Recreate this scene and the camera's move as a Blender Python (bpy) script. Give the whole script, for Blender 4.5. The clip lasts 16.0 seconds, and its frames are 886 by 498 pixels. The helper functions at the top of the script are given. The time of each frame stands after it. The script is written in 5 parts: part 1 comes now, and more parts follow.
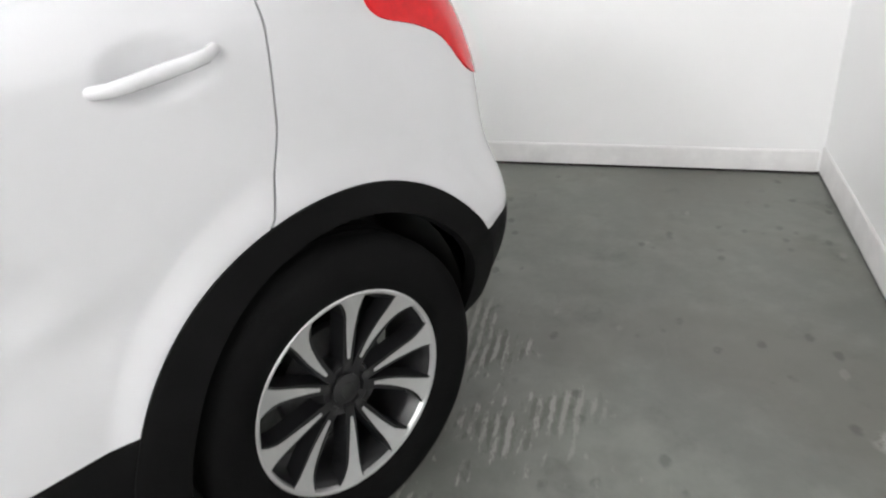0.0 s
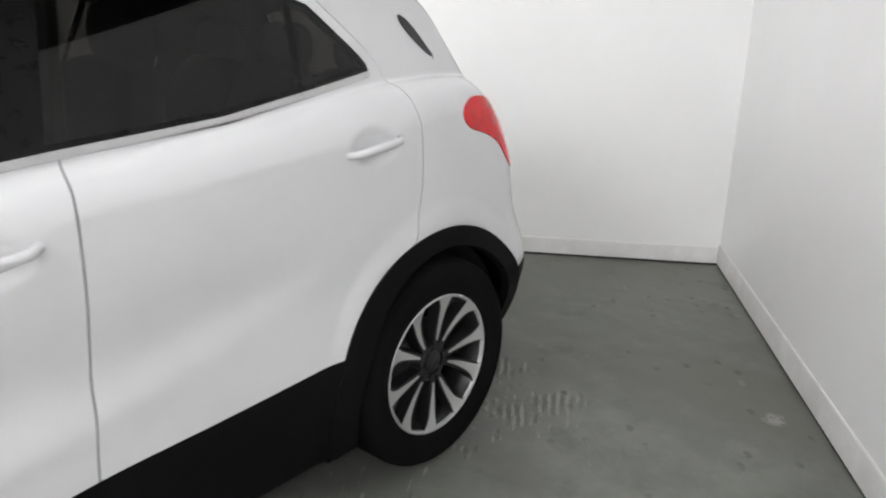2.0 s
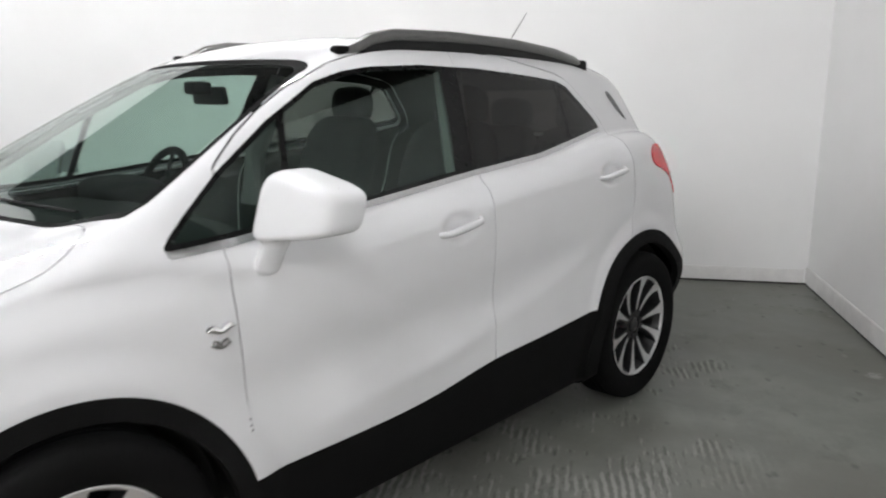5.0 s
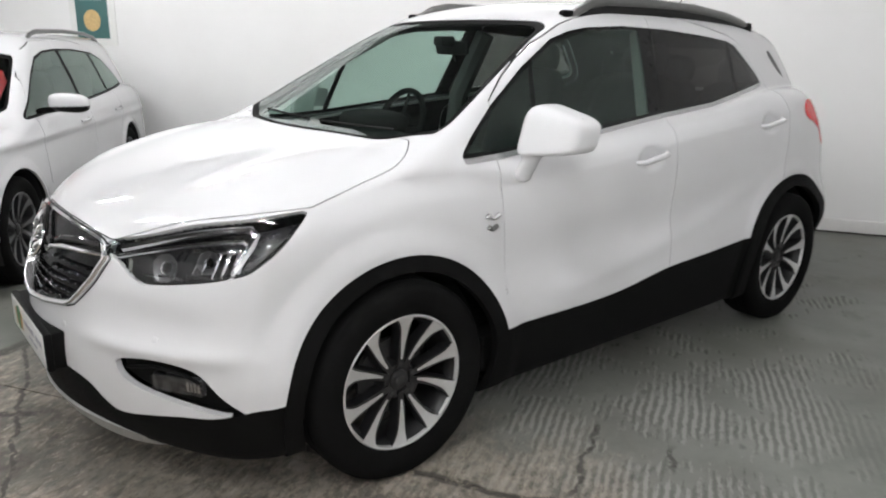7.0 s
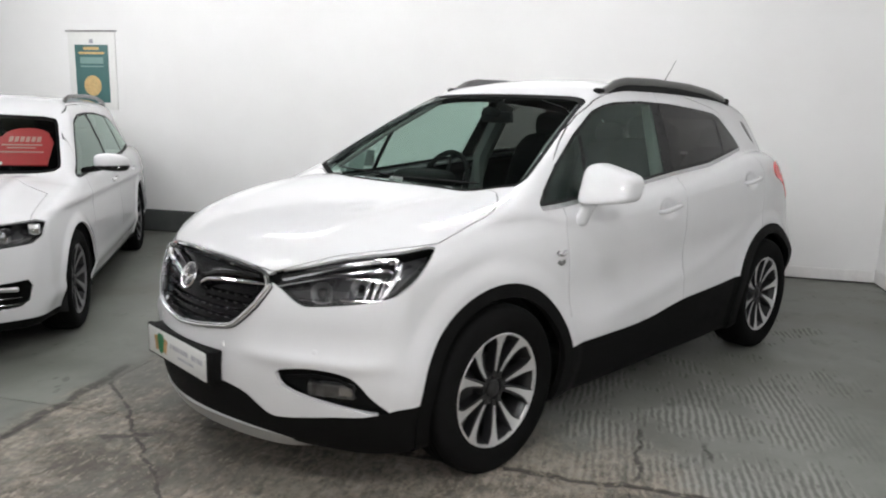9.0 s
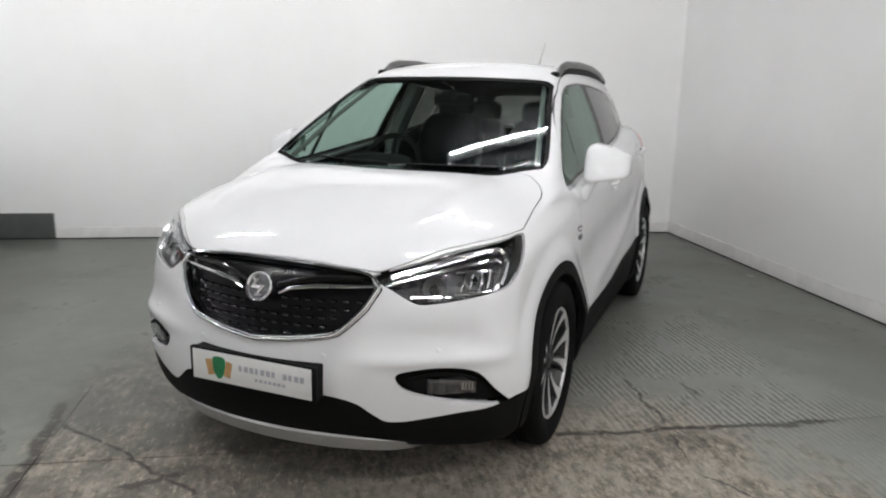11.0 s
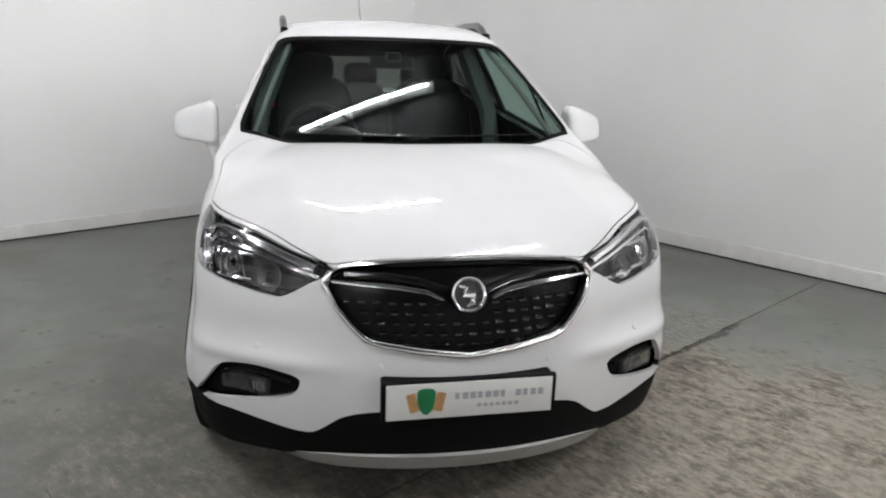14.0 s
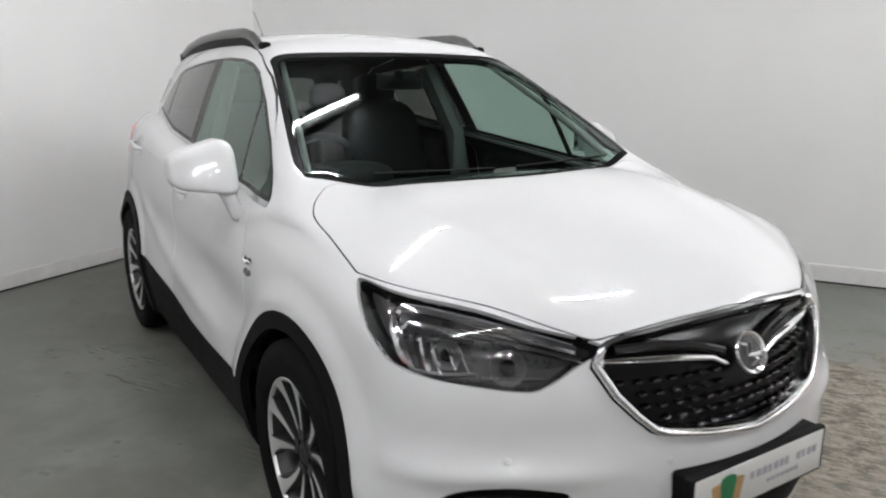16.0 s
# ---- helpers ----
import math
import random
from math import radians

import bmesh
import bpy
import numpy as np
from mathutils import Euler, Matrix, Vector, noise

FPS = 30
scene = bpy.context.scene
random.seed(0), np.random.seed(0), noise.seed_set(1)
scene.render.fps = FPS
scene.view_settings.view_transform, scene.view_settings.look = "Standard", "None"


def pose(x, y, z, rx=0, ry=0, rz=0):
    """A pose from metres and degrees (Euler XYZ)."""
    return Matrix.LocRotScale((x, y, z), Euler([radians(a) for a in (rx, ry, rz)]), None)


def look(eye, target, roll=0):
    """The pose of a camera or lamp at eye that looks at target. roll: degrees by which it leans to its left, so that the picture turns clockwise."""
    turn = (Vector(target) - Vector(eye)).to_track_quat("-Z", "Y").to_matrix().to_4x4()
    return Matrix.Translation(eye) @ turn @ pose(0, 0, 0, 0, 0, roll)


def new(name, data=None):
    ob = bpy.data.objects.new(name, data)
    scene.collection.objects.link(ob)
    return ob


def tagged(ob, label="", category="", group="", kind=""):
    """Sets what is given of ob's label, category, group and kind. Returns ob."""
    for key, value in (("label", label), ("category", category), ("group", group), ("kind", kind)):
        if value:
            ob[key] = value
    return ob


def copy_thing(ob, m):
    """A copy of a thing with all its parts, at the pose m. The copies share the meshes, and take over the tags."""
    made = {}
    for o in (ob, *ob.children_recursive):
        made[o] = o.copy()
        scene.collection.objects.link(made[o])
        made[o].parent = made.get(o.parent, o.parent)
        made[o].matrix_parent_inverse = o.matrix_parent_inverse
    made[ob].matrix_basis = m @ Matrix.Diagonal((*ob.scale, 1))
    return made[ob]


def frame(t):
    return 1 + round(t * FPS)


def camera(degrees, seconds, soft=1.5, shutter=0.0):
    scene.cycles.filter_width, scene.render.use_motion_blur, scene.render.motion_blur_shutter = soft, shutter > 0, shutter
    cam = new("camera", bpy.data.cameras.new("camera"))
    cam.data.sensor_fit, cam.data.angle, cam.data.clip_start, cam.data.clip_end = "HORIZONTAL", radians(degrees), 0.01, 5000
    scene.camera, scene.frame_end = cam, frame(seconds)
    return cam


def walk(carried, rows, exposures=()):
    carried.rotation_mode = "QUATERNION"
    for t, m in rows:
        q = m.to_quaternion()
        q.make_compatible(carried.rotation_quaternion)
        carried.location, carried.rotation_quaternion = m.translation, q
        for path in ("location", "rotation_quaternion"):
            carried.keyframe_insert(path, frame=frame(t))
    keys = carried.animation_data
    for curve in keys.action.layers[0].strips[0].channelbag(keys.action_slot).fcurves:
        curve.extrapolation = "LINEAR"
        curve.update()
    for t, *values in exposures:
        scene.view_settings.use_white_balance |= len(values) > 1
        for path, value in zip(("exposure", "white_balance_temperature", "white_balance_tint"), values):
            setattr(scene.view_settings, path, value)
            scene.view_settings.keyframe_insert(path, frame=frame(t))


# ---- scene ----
cam = camera(62.23, 16.0, 2.0, .5)
PATH = [
    (0, (-0.585, 1.944, 1.324), (-1.778, 0.619, 0.418), -3.70),
    (0.5, (-0.340, 2.085, 1.370), (-1.607, 0.811, 0.492), -1.57),
    (1, (-0.045, 2.112, 1.388), (-1.400, 0.879, 0.585), 0.15),
    (1.5, (0.161, 2.140, 1.427), (-1.287, 0.955, 0.721), 1.09),
    (2, (0.381, 2.264, 1.436), (-1.076, 1.037, 0.827), 1.13),
    (2.5, (0.580, 2.322, 1.464), (-0.849, 1.047, 0.887), 0.78),
    (3, (0.846, 2.312, 1.459), (-0.655, 1.096, 0.941), 0.29),
    (5.5, (1.975, 2.521, 1.443), (0.612, 1.116, 1.030), 0.38),
    (6, (2.168, 2.588, 1.444), (0.955, 1.080, 0.941), 1.24),
    (6.5, (2.400, 2.618, 1.446), (1.242, 1.082, 0.901), 1.35),
    (7, (2.605, 2.683, 1.446), (1.388, 1.191, 0.905), 0.98),
    (7.5, (2.763, 2.868, 1.455), (1.489, 1.400, 0.985), 0.99),
    (8, (2.914, 2.967, 1.472), (1.603, 1.525, 1.022), 1.07),
    (8.5, (3.200, 2.886, 1.476), (1.861, 1.454, 1.083), 1.56),
    (9, (3.422, 2.701, 1.456), (2.045, 1.300, 1.083), 1.58),
    (11.5, (4.276, 1.205, 1.489), (2.388, 0.722, 1.039), 1.92),
    (12, (4.279, 0.861, 1.450), (2.352, 0.624, 0.970), 2.40),
    (12.5, (4.271, 0.511, 1.458), (2.349, 0.428, 0.909), 1.43),
    (13, (4.313, 0.161, 1.496), (2.385, 0.233, 0.969), 0.96),
    (13.5, (4.229, -0.174, 1.482), (2.308, 0.056, 0.972), 1.32),
    (14, (4.155, -0.499, 1.473), (2.263, -0.104, 0.960), 1.63),
    (14.5, (4.058, -0.827, 1.465), (2.222, -0.216, 0.960), 1.92),
    (15, (3.797, -1.096, 1.481), (2.021, -0.337, 0.963), 1.12),
    (15.5, (3.524, -1.379, 1.475), (1.790, -0.501, 1.002), 0.17),
    (16, (3.202, -1.546, 1.456), (1.553, -0.514, 0.994), 0.05),
]
walk(cam, [(t, look(eye, target, roll)) for t, eye, target, roll in PATH],
     exposures=[(0, 1.02), (.5, 1.06), (1, 1.04), (1.5, .78), (2.5, .52), (3, .50), (5.5, .17), (7, .20), (9, .14), (13, .05), (16, .06)])

# ---- light ----
world = bpy.data.worlds.new("world")
scene.world = world
world.use_nodes = True
world.node_tree.nodes["Background"].inputs[0].default_value = (.9, .95, 1, 1)
world.node_tree.nodes["Background"].inputs[1].default_value = .02
TUBE_POWER = 285.0

# ---- materials ----
def nodes(name):
    m = bpy.data.materials.new(name)
    m.use_nodes = True
    return m, m.node_tree.nodes, m.node_tree.links, m.node_tree.nodes["Principled BSDF"]


def put(node, **values):
    for key, value in values.items():
        node.inputs[key.replace("_", " ")].default_value = value
    return node


def ramp(ns, stops):
    r = ns.new("ShaderNodeValToRGB")
    e = r.color_ramp.elements
    while len(e) < len(stops):
        e.new(.5)
    for el, (p, c) in zip(e, stops):
        el.position = p
        el.color = (*c, 1) if len(c) == 3 else c
    return r


def plain(name, color, rough=.5, metal=0.0, vary=.06, scale=30.0, bump=0.0, coat=0.0, bump_scale=200.0, spec=.5):
    """A surface with a faint mottling of its colour and gloss, and fine relief."""
    m, ns, ln, bsdf = nodes(name)
    tex = ns.new("ShaderNodeTexCoord")
    n = ns.new("ShaderNodeTexNoise")
    put(n, Scale=scale, Detail=6.0, Roughness=.65)
    ln.new(tex.outputs["Object"], n.inputs["Vector"])
    c = np.array(color)
    r = ramp(ns, [(.3, tuple(np.clip(c * (1 - vary), 0, 1))), (.7, tuple(np.clip(c * (1 + vary), 0, 1)))])
    ln.new(n.outputs[0], r.inputs[0])
    ln.new(r.outputs[0], bsdf.inputs["Base Color"])
    rr = ns.new("ShaderNodeMapRange")
    put(rr, To_Min=max(rough - .5 * vary, .02), To_Max=min(rough + .5 * vary, 1))
    ln.new(n.outputs[0], rr.inputs[0])
    ln.new(rr.outputs[0], bsdf.inputs["Roughness"])
    put(bsdf, Metallic=metal)
    bsdf.inputs["Specular IOR Level"].default_value = spec
    if coat:
        bsdf.inputs["Coat Weight"].default_value = coat
        bsdf.inputs["Coat Roughness"].default_value = .03
    if bump:
        n2 = ns.new("ShaderNodeTexNoise")
        put(n2, Scale=bump_scale, Detail=4.0)
        ln.new(tex.outputs["Object"], n2.inputs["Vector"])
        b = ns.new("ShaderNodeBump")
        put(b, Strength=bump, Distance=.002)
        ln.new(n2.outputs[0], b.inputs["Height"])
        ln.new(b.outputs[0], bsdf.inputs["Normal"])
    return m


def glazing(name, tint, gloss=.045, sheen=(1, 1, 1)):
    """Thin tinted glass: lets light through and mirrors at the surface, more so at a grazing angle."""
    m, ns, ln, bsdf = nodes(name)
    ns.remove(bsdf)
    tr, gl, mix, lw = ns.new("ShaderNodeBsdfTransparent"), ns.new("ShaderNodeBsdfGlossy"), ns.new("ShaderNodeMixShader"), ns.new("ShaderNodeLayerWeight")
    pw, sc = ns.new("ShaderNodeMath"), ns.new("ShaderNodeMath")
    pw.operation, sc.operation = "POWER", "MULTIPLY_ADD"
    pw.inputs[1].default_value = 5.0
    sc.inputs[1].default_value, sc.inputs[2].default_value = 1 - gloss, gloss
    put(lw, Blend=.5)
    put(tr, Color=(*tint, 1))
    put(gl, Color=(*sheen, 1), Roughness=.015)
    ln.new(lw.outputs["Facing"], pw.inputs[0])
    ln.new(pw.outputs[0], sc.inputs[0])
    ln.new(sc.outputs[0], mix.inputs[0])
    ln.new(tr.outputs[0], mix.inputs[1])
    ln.new(gl.outputs[0], mix.inputs[2])
    ln.new(mix.outputs[0], ns["Material Output"].inputs[0])
    return m


def lamp_glow(name, color, strength):
    m, ns, ln, bsdf = nodes(name)
    put(bsdf, Base_Color=(*color, 1), Emission_Color=(*color, 1), Emission_Strength=strength)
    return m


PAINT = plain("white_car_paint", (.675, .675, .685), .65, vary=.02, scale=3, coat=1.0, spec=.15)
BLACK_PLASTIC = plain("black_grained_plastic", (.0055, .0055, .0055), .62, vary=.25, scale=14, bump=.35, bump_scale=500, spec=.07)
GLOSS_BLACK = plain("gloss_black", (.006, .006, .006), .10, vary=.1, spec=.35)
GRILLE_BLACK = plain("satin_black_grille", (.004, .004, .0045), .22, vary=.1, spec=.12)
FRIT = plain("black_glass_border", (.005, .005, .005), .28, vary=.1, spec=.16)
SATIN_BLACK = plain("satin_black_trim", (.004, .004, .004), .6, vary=.1, spec=.05)
SEAL = plain("rubber_seal", (.006, .006, .006), .8)
CHROME = plain("chrome", (.90, .90, .91), .10, metal=1, vary=.03)
SATIN = plain("satin_silver_trim", (.56, .56, .56), .20, metal=.9, vary=.04)
STUD = plain("dark_chrome", (.07, .07, .07), .16, metal=1, vary=.05)
SKID = plain("silver_painted_plastic", (.47, .47, .465), .38, metal=.6, vary=.06)
TYRE = plain("tyre_rubber", (.006, .006, .006), .8, vary=.3, scale=9, bump=.4, bump_scale=260, spec=.06)
ALLOY = plain("machined_alloy", (.68, .68, .68), .30, metal=.6, vary=.08, scale=8)
ALLOY_DARK = plain("dark_painted_alloy", (.012, .012, .013), .35, vary=.2)
BRAKE = plain("cast_brake_metal", (.07, .07, .07), .5, metal=.7, vary=.3, scale=20)
CLEAR = glazing("clear_glass", (.62, .76, .70), .055, (.84, 1, .92))
SCREEN = glazing("windscreen_glass", (.64, .75, .71), .036, (.95, 1, .98))
PRIVACY = glazing("privacy_glass", (.13, .127, .12), .03)
LENS = glazing("lamp_lens", (.90, .90, .90), .05)
RED_LENS = plain("red_lamp_lens", (.66, .008, .012), .2, vary=.12, scale=40, coat=.1, spec=.2)
TRIM = plain("dark_cabin_plastic", (.009, .009, .009), .7, vary=.2, bump=.3, spec=.1)
TRIM_GREY = plain("grey_headlining", (.17, .17, .165), .85, vary=.06)
CLOTH = plain("black_seat_cloth", (.0045, .0045, .005), .95, vary=.3, scale=60, bump=.5, bump_scale=400, spec=.05)
REFLECTOR = plain("lamp_reflector", (.80, .80, .82), .10, metal=1, vary=.03)
LAMP_GREY = plain("lamp_housing", (.042, .042, .045), .28, vary=.15)
LAMP_BOWL = plain("satin_lamp_bowl", (.16, .16, .165), .3, metal=.5, vary=.1)
ALLOY_GREY = plain("grey_painted_alloy", (.17, .17, .175), .35, metal=.5, vary=.15)
MIRROR = plain("mirror_silvering", (.9, .9, .9), .02, metal=1, vary=0.0)
PLATE_WHITE = plain("plate_white", (.66, .66, .645), .3, vary=.03)
PLATE_GREEN = plain("badge_green", (.01, .16, .06), .4, vary=.2)
PLATE_GOLD = plain("badge_gold", (.42, .24, .10), .4, vary=.25)
PLATE_INK = plain("badge_grey_ink", (.36, .36, .40), .5)
CREAM = plain("poster_white", (.78, .78, .76), .5, vary=.02)
# green and gold are paled: the reflection over the poster is in the colour
POSTER_GREEN = plain("poster_green_with_glare", (.055, .145, .14), .45, vary=.06)
POSTER_GOLD = plain("poster_gold_with_glare", (.60, .42, .19), .5, vary=.15)
POSTER_INK = plain("poster_pale_ink", (.20, .32, .30), .5)
RED_CARD = plain("red_card", (.55, .02, .03), .5, vary=.05)
CARD_INK = plain("pink_ink", (.62, .30, .28), .5)
STEEL_WHITE = plain("white_enamel", (.8, .8, .8), .4, vary=.02)
TUBE_GLOW = lamp_glow("fluorescent_tube", (.975, .975, .985), TUBE_POWER)


def wall_paint():
    m, ns, ln, bsdf = nodes("white_wall_paint")
    geo = ns.new("ShaderNodeNewGeometry")
    big, fine = ns.new("ShaderNodeTexNoise"), ns.new("ShaderNodeTexNoise")
    put(big, Scale=.9, Detail=5.0, Roughness=.6)
    put(fine, Scale=90.0, Detail=4.0)
    for n in (big, fine):
        ln.new(geo.outputs["Position"], n.inputs["Vector"])
    r = ramp(ns, [(.30, (.80, .795, .79)), (.70, (.85, .85, .845))])
    ln.new(big.outputs[0], r.inputs[0])
    ln.new(r.outputs[0], bsdf.inputs["Base Color"])
    b = ns.new("ShaderNodeBump")
    put(b, Strength=.12, Distance=.002)
    ln.new(fine.outputs[0], b.inputs["Height"])
    b2 = ns.new("ShaderNodeBump")
    put(b2, Strength=.25, Distance=.02)
    ln.new(big.outputs[0], b2.inputs["Height"])
    ln.new(b.outputs[0], b2.inputs["Normal"])
    ln.new(b2.outputs[0], bsdf.inputs["Normal"])
    put(bsdf, Roughness=.55)
    return m


def floor_concrete():
    """Grey-green floor paint, worn off to bare ribbed concrete in one bay. Object space: a along the side wall, b along the back wall."""
    m, ns, ln, bsdf = nodes("worn_painted_concrete")
    tex = ns.new("ShaderNodeTexCoord")
    sep = ns.new("ShaderNodeSeparateXYZ")
    ln.new(tex.outputs["Object"], sep.inputs[0])
    a, b = sep.outputs["X"], sep.outputs["Y"]

    def math_(op, x, y=None, clamp=False):
        n = ns.new("ShaderNodeMath")
        n.operation, n.use_clamp = op, clamp
        for i, v in enumerate((x, y)):
            if v is None:
                continue
            if isinstance(v, (int, float)):
                n.inputs[i].default_value = v
            else:
                ln.new(v, n.inputs[i])
        return n.outputs[0]

    def noise_(scale, detail=6.0, rough=.6, stretch=None):
        n = ns.new("ShaderNodeTexNoise")
        put(n, Scale=scale, Detail=detail, Roughness=rough)
        if stretch:
            mp = ns.new("ShaderNodeMapping")
            put(mp, Scale=stretch)
            ln.new(tex.outputs["Object"], mp.inputs[0])
            ln.new(mp.outputs[0], n.inputs["Vector"])
        else:
            ln.new(tex.outputs["Object"], n.inputs["Vector"])
        return n.outputs[0]

    def ease(x, lo, hi):
        n = ns.new("ShaderNodeMapRange")
        n.interpolation_type = "SMOOTHSTEP"
        put(n, From_Min=lo, From_Max=hi)
        ln.new(x, n.inputs[0])
        return n.outputs[0]

    def blend(fac, c1, c2):
        n = ns.new("ShaderNodeMix")
        n.data_type = "RGBA"
        for s, v in ((n.inputs[0], fac), (n.inputs[6], c1), (n.inputs[7], c2)):
            if isinstance(v, tuple):
                s.default_value = (*v, 1)
            elif isinstance(v, (int, float)):
                s.default_value = v
            else:
                ln.new(v, s)
        return n.outputs[2]

    n_big, n_mid, n_fine, n_grit = noise_(.9), noise_(4.0), noise_(22.0), noise_(120.0, 4.0)
    cloud = noise_(1.9, 8.0, .68)
    wob = math_("MULTIPLY", math_("SUBTRACT", n_mid, .5), 1.3)
    # bare concrete beyond the joint, and in a tongue along the other joint
    far = math_("ADD", a, wob)
    bare = math_("MULTIPLY", ease(far, 3.75, 4.55), ease(math_("ADD", b, math_("ADD", math_("MULTIPLY", wob, .9), math_("MULTIPLY", math_("SUBTRACT", a, 4.5), -.35))), -1.65, -2.15))
    tongue = math_("MULTIPLY", ease(math_("ADD", a, math_("MULTIPLY", wob, 1.6)), 2.6, 3.7), ease(math_("ADD", b, math_("MULTIPLY", wob, .8)), -3.75, -4.25))
    bare = math_("MULTIPLY", math_("MAXIMUM", bare, math_("MULTIPLY", tongue, .5)), ease(math_("ADD", b, math_("MULTIPLY", wob, .25)), -5.0, -4.8))
    patch = ease(math_("ADD", math_("MULTIPLY", n_fine, .45), math_("MULTIPLY", n_mid, .55)), .62, .42)
    worn = math_("MULTIPLY", bare, math_("ADD", .62, math_("MULTIPLY", patch, .38)), True)
    # brushed ribs run along a; the paint has chipped off their tops, more so towards the joint
    wave = ns.new("ShaderNodeTexWave")
    wave.wave_type, wave.bands_direction = "BANDS", "Y"
    put(wave, Scale=9.3, Distortion=2.2, Detail=5.0, Detail_Scale=1.4, Detail_Roughness=.72)
    jitter = ns.new("ShaderNodeCombineXYZ")
    ln.new(a, jitter.inputs[0])
    ln.new(math_("ADD", b, math_("ADD", math_("MULTIPLY", math_("SUBTRACT", n_mid, .5), .022), math_("MULTIPLY", math_("SUBTRACT", n_big, .5), .10))), jitter.inputs[1])
    ln.new(jitter.outputs[0], wave.inputs["Vector"])
    whole = math_("SUBTRACT", 1.0, math_("MULTIPLY", ease(a, 4.44, 4.56), .72))
    band = math_("ADD", wave.outputs[0], math_("MULTIPLY", math_("SUBTRACT", n_fine, .5), 1.3))
    chip = noise_(1.0, 4.0, .7, (9.0, 34.0, 1.0))
    blot = noise_(2.6, 5.0, .6)
    wear = math_("SUBTRACT", math_("MULTIPLY", ease(a, 2.2, 3.7), .22), .05)
    wear = math_("ADD", wear, math_("MULTIPLY", math_("SUBTRACT", blot, .5), 1.5))

    def spot(a0, b0, inner, outer):
        da, db = math_("SUBTRACT", a, a0), math_("SUBTRACT", b, b0)
        return ease(math_("ADD", math_("MULTIPLY", da, da), math_("MULTIPLY", db, db)), outer**2, inner**2)

    # two local patches: chipped ribs behind the car, a scraped mark by the side wall
    wear = math_("ADD", wear, math_("MULTIPLY", spot(1.75, -1.22, .05, .45), .17))
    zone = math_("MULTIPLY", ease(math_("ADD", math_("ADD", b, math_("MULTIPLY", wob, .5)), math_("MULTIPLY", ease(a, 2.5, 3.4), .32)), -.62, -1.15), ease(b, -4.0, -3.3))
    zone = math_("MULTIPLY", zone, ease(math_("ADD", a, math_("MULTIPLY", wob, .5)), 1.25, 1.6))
    open_ = math_("MULTIPLY", ease(math_("ADD", chip, wear), .58, .70), zone)
    rib = math_("MULTIPLY", math_("MULTIPLY", math_("MULTIPLY", band, whole), math_("ADD", .3, math_("MULTIPLY", ease(a, 2.5, 3.4), .7))), math_("MULTIPLY", math_("MULTIPLY", zone, math_("SUBTRACT", 1.0, math_("MULTIPLY", worn, .88))), math_("ADD", .05, math_("MULTIPLY", open_, .95))))
    paint = blend(ease(cloud, .36, .66), (.128, .133, .118), (.194, .202, .181))
    paint = blend(math_("MULTIPLY", ease(n_big, .46, .66), .55), paint, (.105, .100, .084))
    paint = blend(math_("MULTIPLY", ease(n_mid, .56, .74), .45), paint, (.070, .070, .062))
    paint = blend(math_("MULTIPLY", ease(n_fine, .64, .78), .30), paint, (.17, .175, .165))
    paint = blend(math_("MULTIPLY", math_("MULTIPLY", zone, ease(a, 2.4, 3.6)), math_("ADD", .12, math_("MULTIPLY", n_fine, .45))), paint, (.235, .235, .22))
    crust = noise_(1.0, 9.0, .78, (13.0, 22.0, 1.0))
    stone = blend(ease(math_("ADD", math_("MULTIPLY", crust, .7), math_("MULTIPLY", n_mid, .3)), .40, .58), (.105, .091, .074), (.345, .30, .245))
    stone = blend(math_("MULTIPLY", ease(n_fine, .54, .68), .5), stone, (.070, .062, .054))
    stone = blend(math_("MULTIPLY", ease(n_grit, .55, .75), .35), stone, (.38, .345, .30))
    stone = blend(math_("MULTIPLY", math_("MULTIPLY", ease(b, -3.3, -4.1), ease(cloud, .60, .42)), .85), stone, (.080, .071, .060))
    col = blend(worn, paint, stone)
    scuff = noise_(1.0, 8.0, .78, (13.0, 30.0, 1.0))
    col = blend(math_("MULTIPLY", math_("MULTIPLY", ease(scuff, .54, .64), worn), .75), col, (.062, .054, .046))
    col = blend(math_("MULTIPLY", math_("MULTIPLY", ease(scuff, .46, .38), worn), .62), col, (.46, .41, .345))
    light_rib = blend(worn, (.37, .365, .34), (.45, .40, .335))
    open_ = math_("MULTIPLY", open_, whole)
    col = blend(math_("MULTIPLY", math_("MULTIPLY", ease(band, .45, .78), open_), math_("SUBTRACT", .58, math_("MULTIPLY", worn, .42))), col, light_rib)
    col = blend(math_("MULTIPLY", math_("MULTIPLY", ease(band, .34, .08), open_), math_("SUBTRACT", .26, math_("MULTIPLY", worn, .18))), col, (.050, .048, .043))
    # small dark pits in clusters and a few pale specks
    spots, specks = ns.new("ShaderNodeTexVoronoi"), ns.new("ShaderNodeTexVoronoi")
    put(spots, Scale=13.0)
    put(specks, Scale=6.0)
    mp = ns.new("ShaderNodeMapping")
    put(mp, Scale=(.6, 1.0, 1.0), Rotation=(0, 0, .4))
    ln.new(tex.outputs["Object"], mp.inputs[0])
    ln.new(mp.outputs[0], spots.inputs["Vector"])
    ln.new(mp.outputs[0], specks.inputs["Vector"])
    pit = math_("MULTIPLY", ease(math_("ADD", spots.outputs["Distance"], math_("MULTIPLY", math_("SUBTRACT", n_fine, .5), .4)), .25, .10), ease(cloud, .50, .57))
    col = blend(math_("MULTIPLY", pit, .42), col, (.026, .026, .024))
